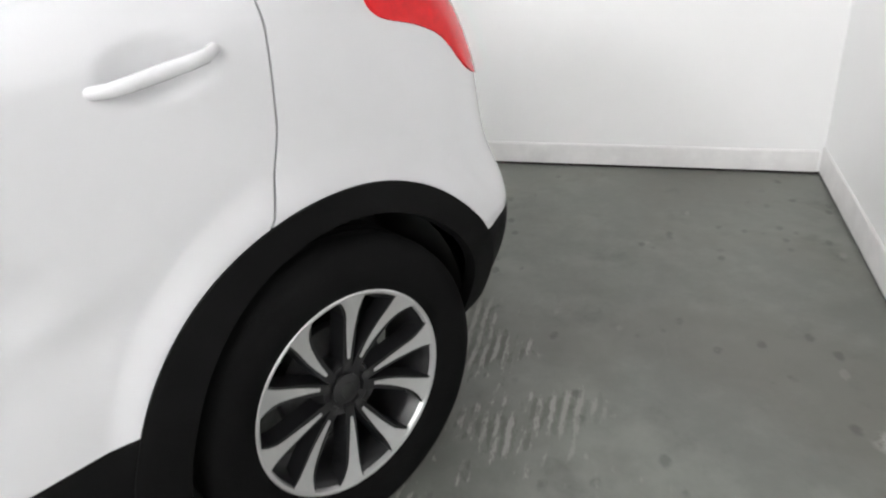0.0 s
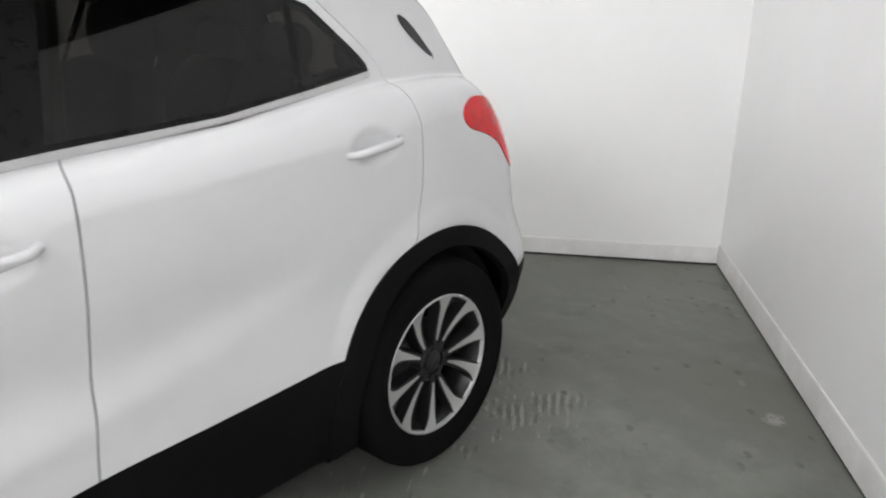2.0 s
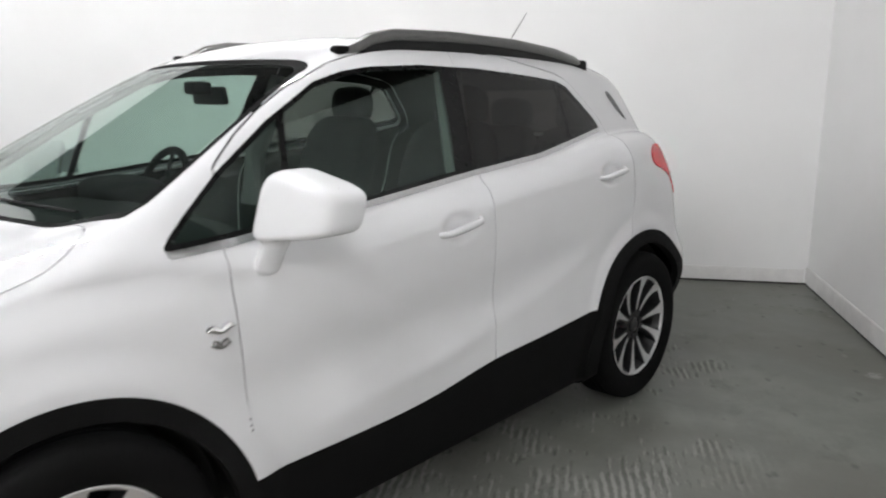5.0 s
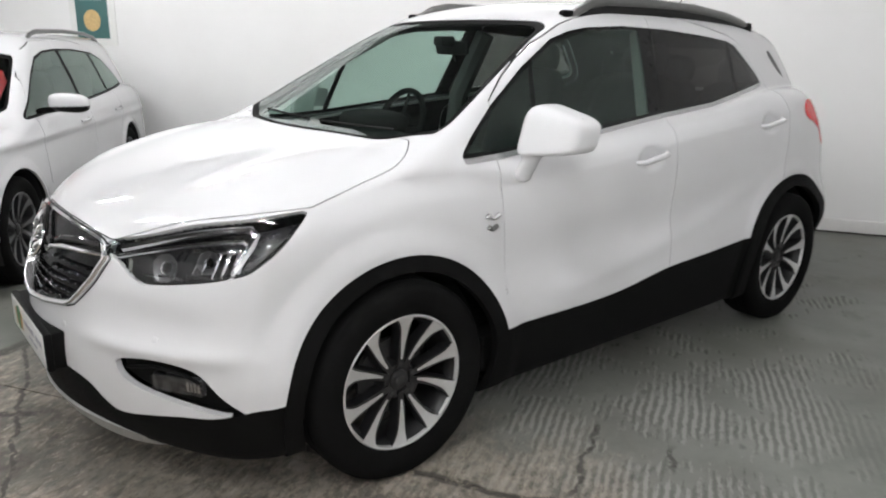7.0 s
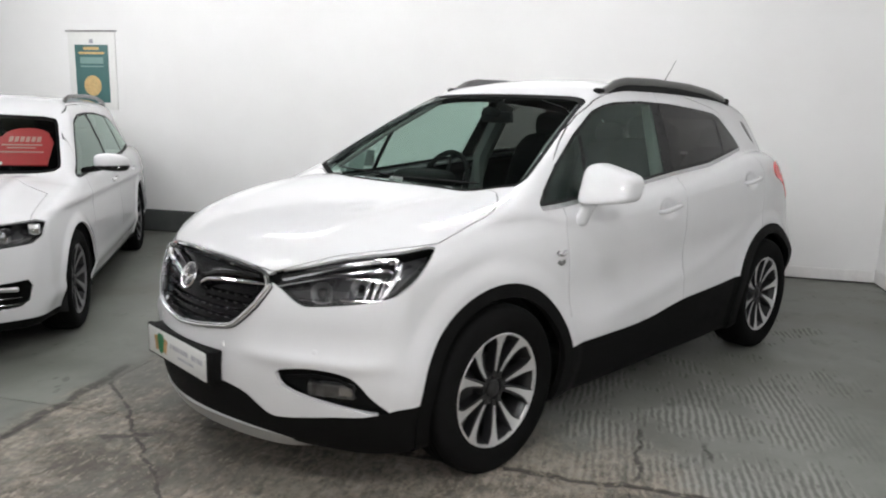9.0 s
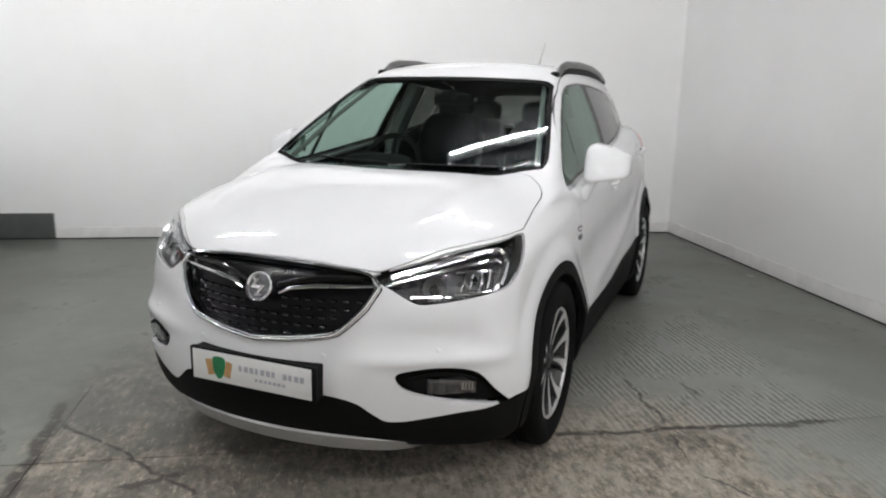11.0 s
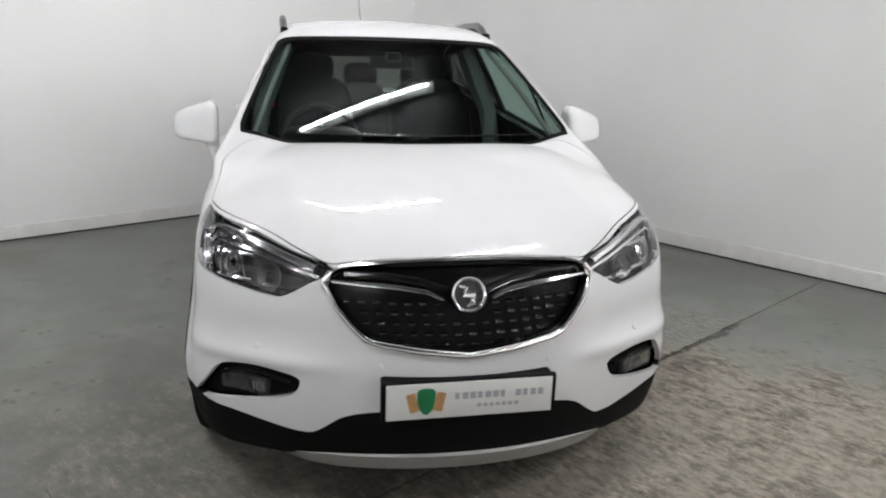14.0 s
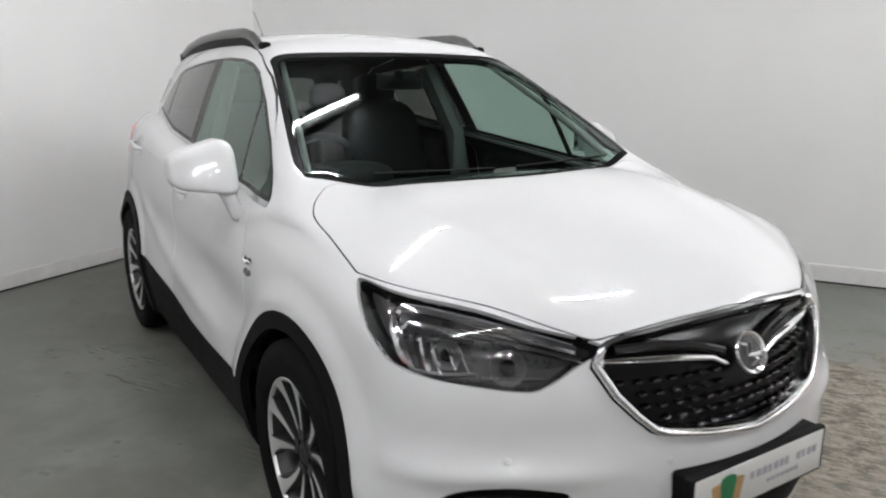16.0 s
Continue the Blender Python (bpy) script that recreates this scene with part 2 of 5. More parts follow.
    fleck = math_("MULTIPLY", ease(math_("ADD", specks.outputs["Distance"], math_("MULTIPLY", math_("SUBTRACT", n_fine, .5), .3)), .105, .06), ease(n_mid, .52, .58))
    col = blend(math_("MULTIPLY", fleck, .22), col, (.34, .335, .31))

    col = blend(math_("MULTIPLY", math_("MULTIPLY", spot(1.86, -.155, .01, .06), ease(n_fine, .44, .54)), .5), col, (.42, .415, .39))

    # cracks: dark wandering lines between two points
    def crack(a0, b0, a1, b1, wide):
        length = math.hypot(a1 - a0, b1 - b0)
        ua, ub = (a1 - a0) / length, (b1 - b0) / length
        da, db = math_("SUBTRACT", a, a0), math_("SUBTRACT", b, b0)
        along = math_("ADD", math_("MULTIPLY", da, ua), math_("MULTIPLY", db, ub))
        off = math_("ADD", math_("SUBTRACT", math_("MULTIPLY", db, ua), math_("MULTIPLY", da, ub)), math_("MULTIPLY", math_("SUBTRACT", n_mid, .5), .16))
        line = ease(math_("ABSOLUTE", off), wide, wide * .35)
        return math_("MULTIPLY", math_("MULTIPLY", line, ease(along, 0, .08)), ease(along, length, length - .08))

    dark = crack(3.86, -2.12, 4.47, -2.17, .014)
    for c_ in ((4.47, -3.3, 4.50, -1.3, .030), (4.46, -2.19, 4.82, -2.22, .009), (4.82, -2.22, 5.3, -2.02, .007), (3.95, -1.85, 4.18, -1.84, .016), (3.85, -4.90, 5.3, -4.80, .045), (4.1, -4.86, 5.2, -3.75, .014), (1.80, -3.45, 2.1, -3.48, .012), (4.6, -4.2, 4.75, -4.5, .03)):
        dark = math_("MAXIMUM", dark, crack(*c_))
    col = blend(math_("MULTIPLY", math_("MULTIPLY", dark, ease(n_fine, .32, .50)), .85), col, (.040, .036, .031))
    ln.new(col, bsdf.inputs["Base Color"])
    rough = math_("ADD", .42, math_("MULTIPLY", math_("MAXIMUM", worn, open_), .38))
    rough = math_("ADD", rough, math_("MULTIPLY", math_("SUBTRACT", cloud, .5), .5))
    ln.new(rough, bsdf.inputs["Roughness"])
    bsdf.inputs["Specular IOR Level"].default_value = .4
    h = math_("ADD", math_("MULTIPLY", rib, 1.0), math_("MULTIPLY", n_fine, .4))
    h = math_("ADD", h, math_("MULTIPLY", math_("MULTIPLY", math_("ADD", n_grit, math_("MULTIPLY", crust, 2.0)), worn), .6))
    h = math_("SUBTRACT", h, math_("MULTIPLY", math_("MAXIMUM", pit, dark), .8))
    bp = ns.new("ShaderNodeBump")
    put(bp, Strength=.8, Distance=.0022)
    ln.new(h, bp.inputs["Height"])
    ln.new(bp.outputs[0], bsdf.inputs["Normal"])
    return m


WALL = wall_paint()
# unseen ceiling, set dark so the glass and bonnet mirror little of it
CEILING = plain("dark_grey_ceiling_paint", (.065, .065, .065), .8, vary=.12, scale=2, bump=.2)
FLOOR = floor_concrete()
SKIRT = plain("scuffed_white_skirting", (.70, .69, .68), .5, vary=.10, scale=6)
BAND_DARK = plain("dark_grey_band", (.07, .075, .073), .5, vary=.15, scale=6)
GAP = plain("dirt_in_joint", (.02, .019, .018), .9)

# ---- shape tools ----
def table(pairs):
    """A smooth curve through a few (x, y) knots, as a function."""
    p = np.array(pairs, float)
    xs, ys = p[:, 0], p[:, 1]
    d = np.diff(ys) / np.diff(xs)
    m = np.r_[d[0], (d[1:] + d[:-1]) / 2, d[-1]]
    fine = np.linspace(xs[0], xs[-1], 600)
    k = np.clip(np.searchsorted(xs, fine) - 1, 0, len(xs) - 2)
    h = xs[k + 1] - xs[k]
    t = (fine - xs[k]) / h
    val = ((2 * t**3 - 3 * t**2 + 1) * ys[k] + (t**3 - 2 * t**2 + t) * h * m[k]
           + (3 * t**2 - 2 * t**3) * ys[k + 1] + (t**3 - t**2) * h * m[k + 1])
    return lambda x: np.interp(x, fine, val)


def step(t):
    t = np.clip(t, 0, 1)
    return t * t * (3 - 2 * t)


def smax(a, b, k):
    h = np.maximum(k - np.abs(a - b), 0) / k
    return np.maximum(a, b) + h * h * k / 4


def smin(a, b, k):
    return -smax(-a, -b, k)


def rounded(points, n=6):
    """A closed outline through the points, rounded (Catmull-Rom)."""
    p = np.array(points, float)
    out = []
    for i in range(len(p)):
        a, b, c, d = p[i - 1], p[i], p[(i + 1) % len(p)], p[(i + 2) % len(p)]
        for t in np.arange(n) / n:
            out.append(.5 * (2 * b + (c - a) * t + (2 * a - 5 * b + 4 * c - d) * t * t + (3 * b - a - 3 * c + d) * t**3))
    return np.array(out)


def outline(poly, u, v):
    """Signed distance to a closed outline, negative inside."""
    poly = np.asarray(poly, float)
    best = np.full(len(u), 1e9)
    inside = np.zeros(len(u), bool)
    for (ax, ay), (bx, by) in zip(poly, np.roll(poly, -1, 0)):
        ex, ey = bx - ax, by - ay
        t = np.clip(((u - ax) * ex + (v - ay) * ey) / (ex * ex + ey * ey + 1e-12), 0, 1)
        best = np.minimum(best, (u - ax - t * ex) ** 2 + (v - ay - t * ey) ** 2)
        if ey:
            inside ^= ((ay > v) != (by > v)) & (u < ex * (v - ay) / ey + ax)
    return np.where(inside, -1, 1) * np.sqrt(best)


def grad(f, v, e=1e-3):
    x, y, z = v.T
    g = np.stack([f(x + e, y, z) - f(x - e, y, z), f(x, y + e, z) - f(x, y - e, z), f(x, y, z + e) - f(x, y, z - e)], 1) / (2 * e)
    return g


def onto(f, v, rounds=3):
    for _ in range(rounds):
        g = grad(f, v)
        v = v - (f(*v.T) / np.maximum((g * g).sum(1), 1e-6))[:, None] * g
    return v


def skin(f, lo, hi, h):
    """The surface f = 0 in a box as triangles, one vertex a cell, drawn onto the surface."""
    axes = [np.arange(a, b + h, h) for a, b in zip(lo, hi)]
    gx, gy, gz = np.meshgrid(*axes, indexing="ij")
    val = f(gx, gy, gz)
    neg = val < 0
    n = np.array(val.shape)
    cells = np.zeros(n - 1, np.int8)
    for dx in (0, 1):
        for dy in (0, 1):
            for dz in (0, 1):
                cells += neg[dx:n[0] - 1 + dx, dy:n[1] - 1 + dy, dz:n[2] - 1 + dz]
    live = (cells > 0) & (cells < 8)
    ids = np.full(live.shape, -1)
    ids[live] = np.arange(live.sum())
    at = np.argwhere(live)
    v = np.array(lo) + (at + .5) * h
    v = onto(f, v, 4)
    tris = []
    for ax in range(3):
        a, b = [k for k in range(3) if k != ax]
        lo_s, hi_s = [slice(None)] * 3, [slice(None)] * 3
        lo_s[ax], hi_s[ax] = slice(0, -1), slice(1, None)
        c0, c1 = neg[tuple(lo_s)], neg[tuple(hi_s)]
        e = np.argwhere(c0 != c1)
        e = e[(e[:, a] > 0) & (e[:, b] > 0) & (e[:, a] < n[a] - 1) & (e[:, b] < n[b] - 1)]
        quad = []
        for da, db in ((1, 1), (0, 1), (0, 0), (1, 0)):
            q = e.copy()
            q[:, a] -= da
            q[:, b] -= db
            quad.append(ids[q[:, 0], q[:, 1], q[:, 2]])
        quad = np.stack(quad, 1)
        out = c0[e[:, 0], e[:, 1], e[:, 2]]
        if ax == 1:
            out = ~out
        quad[~out] = quad[~out][:, ::-1]
        quad = quad[(quad >= 0).all(1)]
        tris += [quad[:, [0, 1, 2]], quad[:, [0, 2, 3]]]
    return v, np.concatenate(tris)


def cut(v, t, phi):
    """Splits the triangles along phi = 0, phi being a function of the vertices."""
    p = phi(v)
    p = np.where(np.abs(p) < 1e-5, 1e-5, p)
    s = p > 0
    k = s[t].sum(1)
    keep, work = t[(k == 0) | (k == 3)], t[(k == 1) | (k == 2)]
    if not len(work):
        return v, t
    lone = np.where(s[work].sum(1) == 1, True, False)
    which = np.argmax(s[work] == lone[:, None], 1)
    r = np.arange(len(work))
    a, b, c = work[r, which], work[r, (which + 1) % 3], work[r, (which + 2) % 3]
    pairs = np.sort(np.concatenate([np.stack([a, b], 1), np.stack([a, c], 1)]), 1)
    uniq, inv = np.unique(pairs, axis=0, return_inverse=True)
    inv = inv.ravel()
    w = (p[uniq[:, 0]] / (p[uniq[:, 0]] - p[uniq[:, 1]]))[:, None]
    fresh = v[uniq[:, 0]] * (1 - w) + v[uniq[:, 1]] * w
    ab, ac = len(v) + inv[:len(work)], len(v) + inv[len(work):]
    tri = [keep, np.stack([a, ab, ac], 1), np.stack([ab, b, c], 1), np.stack([ab, c, ac], 1)]
    return np.concatenate([v, fresh]), np.concatenate(tri)


def subset(v, t, n, mask):
    used, inv = np.unique(t[mask], return_inverse=True)
    return v[used], inv.reshape(-1, 3), n[used]


def flip(v, t, n):
    return v * (1, -1, 1), t[:, ::-1], n * (1, -1, 1)


def both(v, t, n):
    """The half and its mirror image, joined along the middle."""
    k = len(v)
    mid = np.abs(v[:, 1]) < 1e-4
    mirror = np.arange(k) + k
    mirror[mid] = np.arange(k)[mid]
    v = v.copy()
    v[mid, 1] = 0
    n = n.copy()
    n[mid, 1] = 0
    a, b = v * (1, -1, 1), n * (1, -1, 1)
    return np.concatenate([v, a]), np.concatenate([t, mirror[t][:, ::-1]]), np.concatenate([n, b])


def shell(v, t, n, depth=.012, lift=0.0):
    """The panel with its edge folded inwards by depth."""
    n = n / np.maximum(np.linalg.norm(n, axis=1), 1e-9)[:, None]
    v = v + lift * n
    if depth <= 0 or not len(t):
        return v, t, n
    e = np.concatenate([t[:, [0, 1]], t[:, [1, 2]], t[:, [2, 0]]])
    key = np.sort(e, 1)
    _, first, count = np.unique(key, axis=0, return_index=True, return_counts=True)
    rim = e[first[count == 1]]
    used, inv = np.unique(rim, return_inverse=True)
    inv = inv.reshape(-1, 2)
    top, low = v[used], v[used] - depth * n[used]
    m, k = len(used), len(v)
    side = np.zeros((m, 3))
    for i in (0, 1):
        d = v[rim[:, 1]] - v[rim[:, 0]]
        np.add.at(side, inv[:, i], np.cross(d, n[rim[:, i]]))
    side /= np.maximum(np.linalg.norm(side, axis=1), 1e-9)[:, None]
    a, b = k + inv[:, 0], k + inv[:, 1]
    wall = np.concatenate([np.stack([b, a, a + m], 1), np.stack([b, a + m, b + m], 1)])
    return np.concatenate([v, top, low]), np.concatenate([t, wall]), np.concatenate([n, side, side])


def mesh_from(name, v, t, n, material):
    me = bpy.data.meshes.new(name)
    me.vertices.add(len(v))
    me.vertices.foreach_set("co", np.ascontiguousarray(v, np.float32).ravel())
    me.loops.add(len(t) * 3)
    me.loops.foreach_set("vertex_index", np.ascontiguousarray(t, np.int32).ravel())
    me.polygons.add(len(t))
    me.polygons.foreach_set("loop_start", np.arange(0, len(t) * 3, 3, dtype=np.int32))
    me.polygons.foreach_set("use_smooth", np.ones(len(t), bool))
    me.update(calc_edges=True)
    me.validate()
    if n is not None and len(me.vertices) == len(n):
        n = n / np.maximum(np.linalg.norm(n, axis=1), 1e-9)[:, None]
        me.normals_split_custom_set_from_vertices(n.tolist())
    me.materials.append(material)
    return me


def panel(name, piece, material, parent, label="", depth=.012, lift=0.0):
    """One part of a car's skin."""
    v, t, n = piece
    if not len(t):
        return None
    ob = new(name, mesh_from(name, *shell(v, t, n, depth, lift), material))
    ob.parent = parent
    return tagged(ob, label)


def part(name, bm, material, parent=None, label="", smooth=True):
    """Links a bmesh as one mesh object under a thing or a part."""
    me = bpy.data.meshes.new(name)
    bmesh.ops.recalc_face_normals(bm, faces=bm.faces)
    for f in bm.faces:
        f.smooth = smooth
    if smooth:
        for e in bm.edges:
            if len(e.link_faces) == 2 and e.calc_face_angle(0) > .7:
                e.smooth = False
    bm.to_mesh(me)
    bm.free()
    me.materials.append(material)
    ob = new(name, me)
    ob.parent = parent
    return tagged(ob, label)


def box(bm, x0, x1, y0, y1, z0, z1, bevel=0.0, m=None, segs=2):
    g = bmesh.ops.create_cube(bm, size=1, matrix=Matrix.LocRotScale(((x0 + x1) / 2, (y0 + y1) / 2, (z0 + z1) / 2), None, (abs(x1 - x0), abs(y1 - y0), abs(z1 - z0))))
    vs = g["verts"]
    if bevel:
        es = list({e for v in vs for e in v.link_edges})
        r = bmesh.ops.bevel(bm, geom=es, offset=bevel, segments=segs, affect="EDGES", profile=.5)
        vs = list({v for f in r["faces"] for v in f.verts} | {v for v in vs if v.is_valid})
    if m is not None:
        bmesh.ops.transform(bm, matrix=m, verts=vs)
    return bm


def lathe(bm, profile, m=None, segs=48, closed=False, caps=True):
    """Turns a profile of (radius, height) about z."""
    rings = []
    for r, z in profile:
        rings.append([bm.verts.new((r * math.cos(a), r * math.sin(a), z)) for a in (2 * math.pi * i / segs for i in range(segs))])
    for a, b in zip(rings, rings[1:] + ([rings[0]] if closed else [])):
        for i in range(segs):
            bm.faces.new((a[i], a[(i + 1) % segs], b[(i + 1) % segs], b[i]))
    if not closed and caps:
        for ring in (rings[0], rings[-1]):
            if profile[0 if ring is rings[0] else -1][0] > 1e-4:
                bm.faces.new(ring)
    vs = [v for r in rings for v in r]
    if m is not None:
        bmesh.ops.transform(bm, matrix=m, verts=vs)
    bmesh.ops.remove_doubles(bm, verts=vs, dist=1e-5)
    return bm


def tube(bm, path, radius, segs=8, flat=1.0, close=False):
    """A bar along a path of points; radius: one number or one a point."""
    path = [Vector(p) for p in path]
    rad = radius if isinstance(radius, (list, tuple)) else [radius] * len(path)
    rings = []
    up = Vector((0, 0, 1))
    for i, p in enumerate(path):
        d = (path[min(i + 1, len(path) - 1)] - path[max(i - 1, 0)]) if not close else (path[(i + 1) % len(path)] - path[i - 1])
        d.normalize()
        ref = up if abs(d.z) < .95 else Vector((1, 0, 0))
        s = d.cross(ref).normalized()
        w = s.cross(d)
        rings.append([bm.verts.new(p + rad[i] * (math.cos(a) * s + flat * math.sin(a) * w)) for a in (2 * math.pi * k / segs for k in range(segs))])
    for a, b in zip(rings, rings[1:] + ([rings[0]] if close else [])):
        for k in range(segs):
            bm.faces.new((a[k], a[(k + 1) % segs], b[(k + 1) % segs], b[k]))
    if not close:
        bm.faces.new(rings[0])
        bm.faces.new(rings[-1])
    return bm


def thing(name, label, category, m=None, group="", kind=""):
    ob = new(name)
    if m is not None:
        ob.matrix_world = m
    return tagged(ob, label, category, group, kind)

# ---- the room ----
ROOM = pose(-3.975, .801, 0, 0, 0, 31.86)   # x along the side wall, -y along the back wall
LONG, DEEP, HIGH = 10.5, 11.0, 3.3
JOINT_A, JOINT_B = 4.48, -4.84


def structure(name, bm, material, label, category, m=ROOM):
    ob = part(name, bm, material, None, label, smooth=False)
    ob.matrix_world = m
    return tagged(ob, label, category, kind="structure")


def build_room():
    floor = thing("floor", "worn grey-green painted concrete floor with bare patches", "floor", ROOM, kind="structure")
    bed = box(bmesh.new(), -.2, LONG + .2, -DEEP - .2, .2, -.25, -.005)
    part("bed", bed, GAP, floor, smooth=False)
    J, K = .004, 3.7
    for x0, x1, y0, y1 in ((0, K, -DEEP, 0), (K, JOINT_A - J, JOINT_B + .002, 0), (K, JOINT_A - J, -DEEP, JOINT_B - .002), (JOINT_A + J, LONG, JOINT_B + .002, 0), (JOINT_A + J, LONG, -DEEP, JOINT_B - .002)):
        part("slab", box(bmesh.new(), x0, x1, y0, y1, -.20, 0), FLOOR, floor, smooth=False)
    structure("wall_back", box(bmesh.new(), -.2, 0, -DEEP - .2, .2, -.2, HIGH), WALL, "white painted rendered back wall", "wall")
    structure("wall_side", box(bmesh.new(), 0, LONG, 0, .2, -.2, HIGH), WALL, "white painted rendered side wall", "wall")
    # far and near walls are out of view, added to close the room
    structure("wall_far", box(bmesh.new(), 0, LONG, -DEEP - .2, -DEEP, -.2, HIGH), WALL, "unseen white painted rendered far wall", "wall")
    structure("wall_near", box(bmesh.new(), LONG, LONG + .2, -DEEP - .2, .2, -.2, HIGH), WALL, "unseen white painted rendered near wall", "wall")
    structure("ceiling", box(bmesh.new(), -.2, LONG + .2, -DEEP - .2, .2, HIGH, HIGH + .2), CEILING, "unseen dark grey painted flat ceiling", "ceiling")

    def skirting(name, m, length, material, label, tall=.077):
        """A low plinth with a rounded top edge."""
        bm = bmesh.new()
        prof = [(0, .013), (.007, .013), (.007, tall - .011), (.005, tall - .005), (.002, tall - .001), (0, tall)]
        n = max(2, int(length / .5))
        rows = [[bm.verts.new((length * k / n, -p, z)) for p, z in prof] for k in range(n + 1)]
        for r0, r1 in zip(rows, rows[1:]):
            for k in range(len(prof) - 1):
                bm.faces.new((r0[k], r0[k + 1], r1[k + 1], r1[k]))
        bm.faces.new(rows[0])
        bm.faces.new(rows[-1])
        ob = part(name, bm, material, None, label)
        ob.matrix_world = ROOM @ m
        tagged(ob, label, "skirting", kind="structure")

    structure("trim_seam_side", box(bmesh.new(), .004, LONG, -.004, -.0002, .0004, .0128), GAP, "dark dirt line under the side plinth", "seam")
    structure("trim_seam_back", box(bmesh.new(), .0002, .004, -DEEP, -.0042, .0004, .0128), GAP, "dark dirt line under the back plinth", "seam")
    skirting("baseboard_side", pose(0, 0, 0), LONG, SKIRT, "low scuffed white plinth along the side wall", .135)
    skirting("baseboard_back", pose(.0, -6.2, 0, 0, 0, 90), 6.18, SKIRT, "low scuffed white plinth along the back wall", .115)
    # past 6.2 m the strip at the wall's foot is taller and dark grey
    skirting("back_wall_dark_band", pose(.0, -DEEP, 0, 0, 0, 90), DEEP - 6.21, BAND_DARK, "knee-high dark grey band along the back wall", .25)


def batten(at):
    """An unseen fluorescent batten under the ceiling."""
    ob = thing("ceiling_light", "unseen white fluorescent batten light with one lit tube", "ceiling light", at, "battens under the ceiling")
    part("body", box(bmesh.new(), -.035, .035, -.63, .63, -.055, 0, .006), STEEL_WHITE, ob)
    for s in (-1, 1):
        part("tube_holder", box(bmesh.new(), -.016, .016, s * .61 - .012, s * .61 + .012, -.105, -.055, .004), STEEL_WHITE, ob)
    bm = lathe(bmesh.new(), [(.010, -.595), (.012, -.58), (.012, .58), (.010, .595)], pose(0, 0, -.088, 90), 16)
    part("tube", bm, TUBE_GLOW, ob, "glowing white fluorescent tube")
    return ob


build_room()
first = None
for i in range(-1, 4):
    for j in range(-1, 4):
        # one batten hangs over the car's roof; the others lie in rows from it
        p = Vector((-.11 + 2.06 * i + 1.22 * j, -.01 + 1.0 * i - 2.45 * j, HIGH))
        q = ROOM.inverted() @ p
        # all out of view; some left out to balance light on walls and floor
        if not (1.0 < q.x < (LONG - 2.0 if j >= 0 else LONG - .5) and -DEEP + .7 < q.y < .1) or (i, j) in ((0, -1), (1, -1), (2, 1)):
            continue
        # the unseen j < 0 pair is added to brighten the car's left side
        p = ROOM @ Vector((q.x - (.6 if j < 0 else 0), min(q.y, -.85), HIGH))
        at = pose(p.x, p.y, p.z, 0, 0, 18.5)
        first = copy_thing(first, at) if first else batten(at)


def poster():
    ob = thing("poster", "framed white wall poster with a green panel and gold seal", "poster", ROOM @ pose(.004, -8.155, 1.775, 0, 0, 90))
    # local x along the wall, -y out of it
    part("frame", box(bmesh.new(), -.305, .305, -.014, 0, -.42, .42, .004), CREAM, ob, "white poster board")
    part("panel", box(bmesh.new(), -.215, .215, -.0185, -.0142, -.345, .285, .001), POSTER_GREEN, ob, "dark green printed panel, lightened for glare")
    bm = lathe(bmesh.new(), [(.0, .0), (.112, .0), (.112, .003), (.0, .003)], pose(0, -.0187, -.16, 90), 24)
    part("seal", bm, POSTER_GOLD, ob, "gold printed seal, lightened for glare")
    for w, z, h, mt in ((.10, .245, .016, POSTER_GOLD), (.165, .195, .012, POSTER_GOLD), (.15, .115, .035, POSTER_INK), (.15, .05, .008, POSTER_INK)):
        part("text_bar", box(bmesh.new(), -w, w, -.0215, -.0187, z - h, z + h), mt, ob)
    part("emblem", box(bmesh.new(), -.025, .025, -.0165, -.0142, .30, .345, .001), PLATE_INK, ob, "small grey printed emblem")
    part("top_clip", box(bmesh.new(), -.33, .33, -.018, 0, .425, .44, .002), SATIN, ob, "thin grey top strip")


poster()

# ---- the small sport utility car: its shape ----
AXLE, HUB = 1.2775, .345
SIDE = table([(.10, .82), (.30, .872), (.45, .893), (.53, .884), (.66, .864), (.82, .856), (.93, .842), (1.01, .818), (1.10, .775), (1.3, .68)])
TAPER = table([(-2.3, -.17), (-1.9, -.07), (-1.6, -.028), (-1.2, -.012), (-.6, 0), (0, 0), (.8, -.002), (1.2, -.005), (1.5, -.02), (1.8, -.043), (2.3, -.13)])
LID = table([(-2.3, 1.16), (-1.7, 1.25), (-1.2, 1.255), (-.6, 1.178), (0, 1.122), (.6, 1.090), (.9, 1.112), (1.0, 1.122), (1.15, 1.128), (1.5, 1.086), (1.8, 1.006), (2.0, .934), (2.1, .888), (2.3, .76)])
CROWN = table([(-2.3, 0), (.8, 0), (1.1, 1), (2.3, 1)])
NOSE = table([(.05, 2.02), (.18, 2.13), (.30, 2.185), (.45, 2.205), (.55, 2.20), (.64, 2.185), (.78, 2.15), (.88, 2.10), (.96, 2.02), (1.3, 1.6)])
TAIL = table([(.05, 1.95), (.25, 2.03), (.45, 2.09), (.62, 2.08), (.75, 2.03), (.95, 2.0), (1.1, 1.94), (1.5, 1.70)])
ROOF = table([(-2.3, 1.36), (-1.72, 1.50), (-1.4, 1.572), (-1.0, 1.618), (-.4, 1.645), (0, 1.638), (.32, 1.585), (.6, 1.50), (1.2, 1.2)])
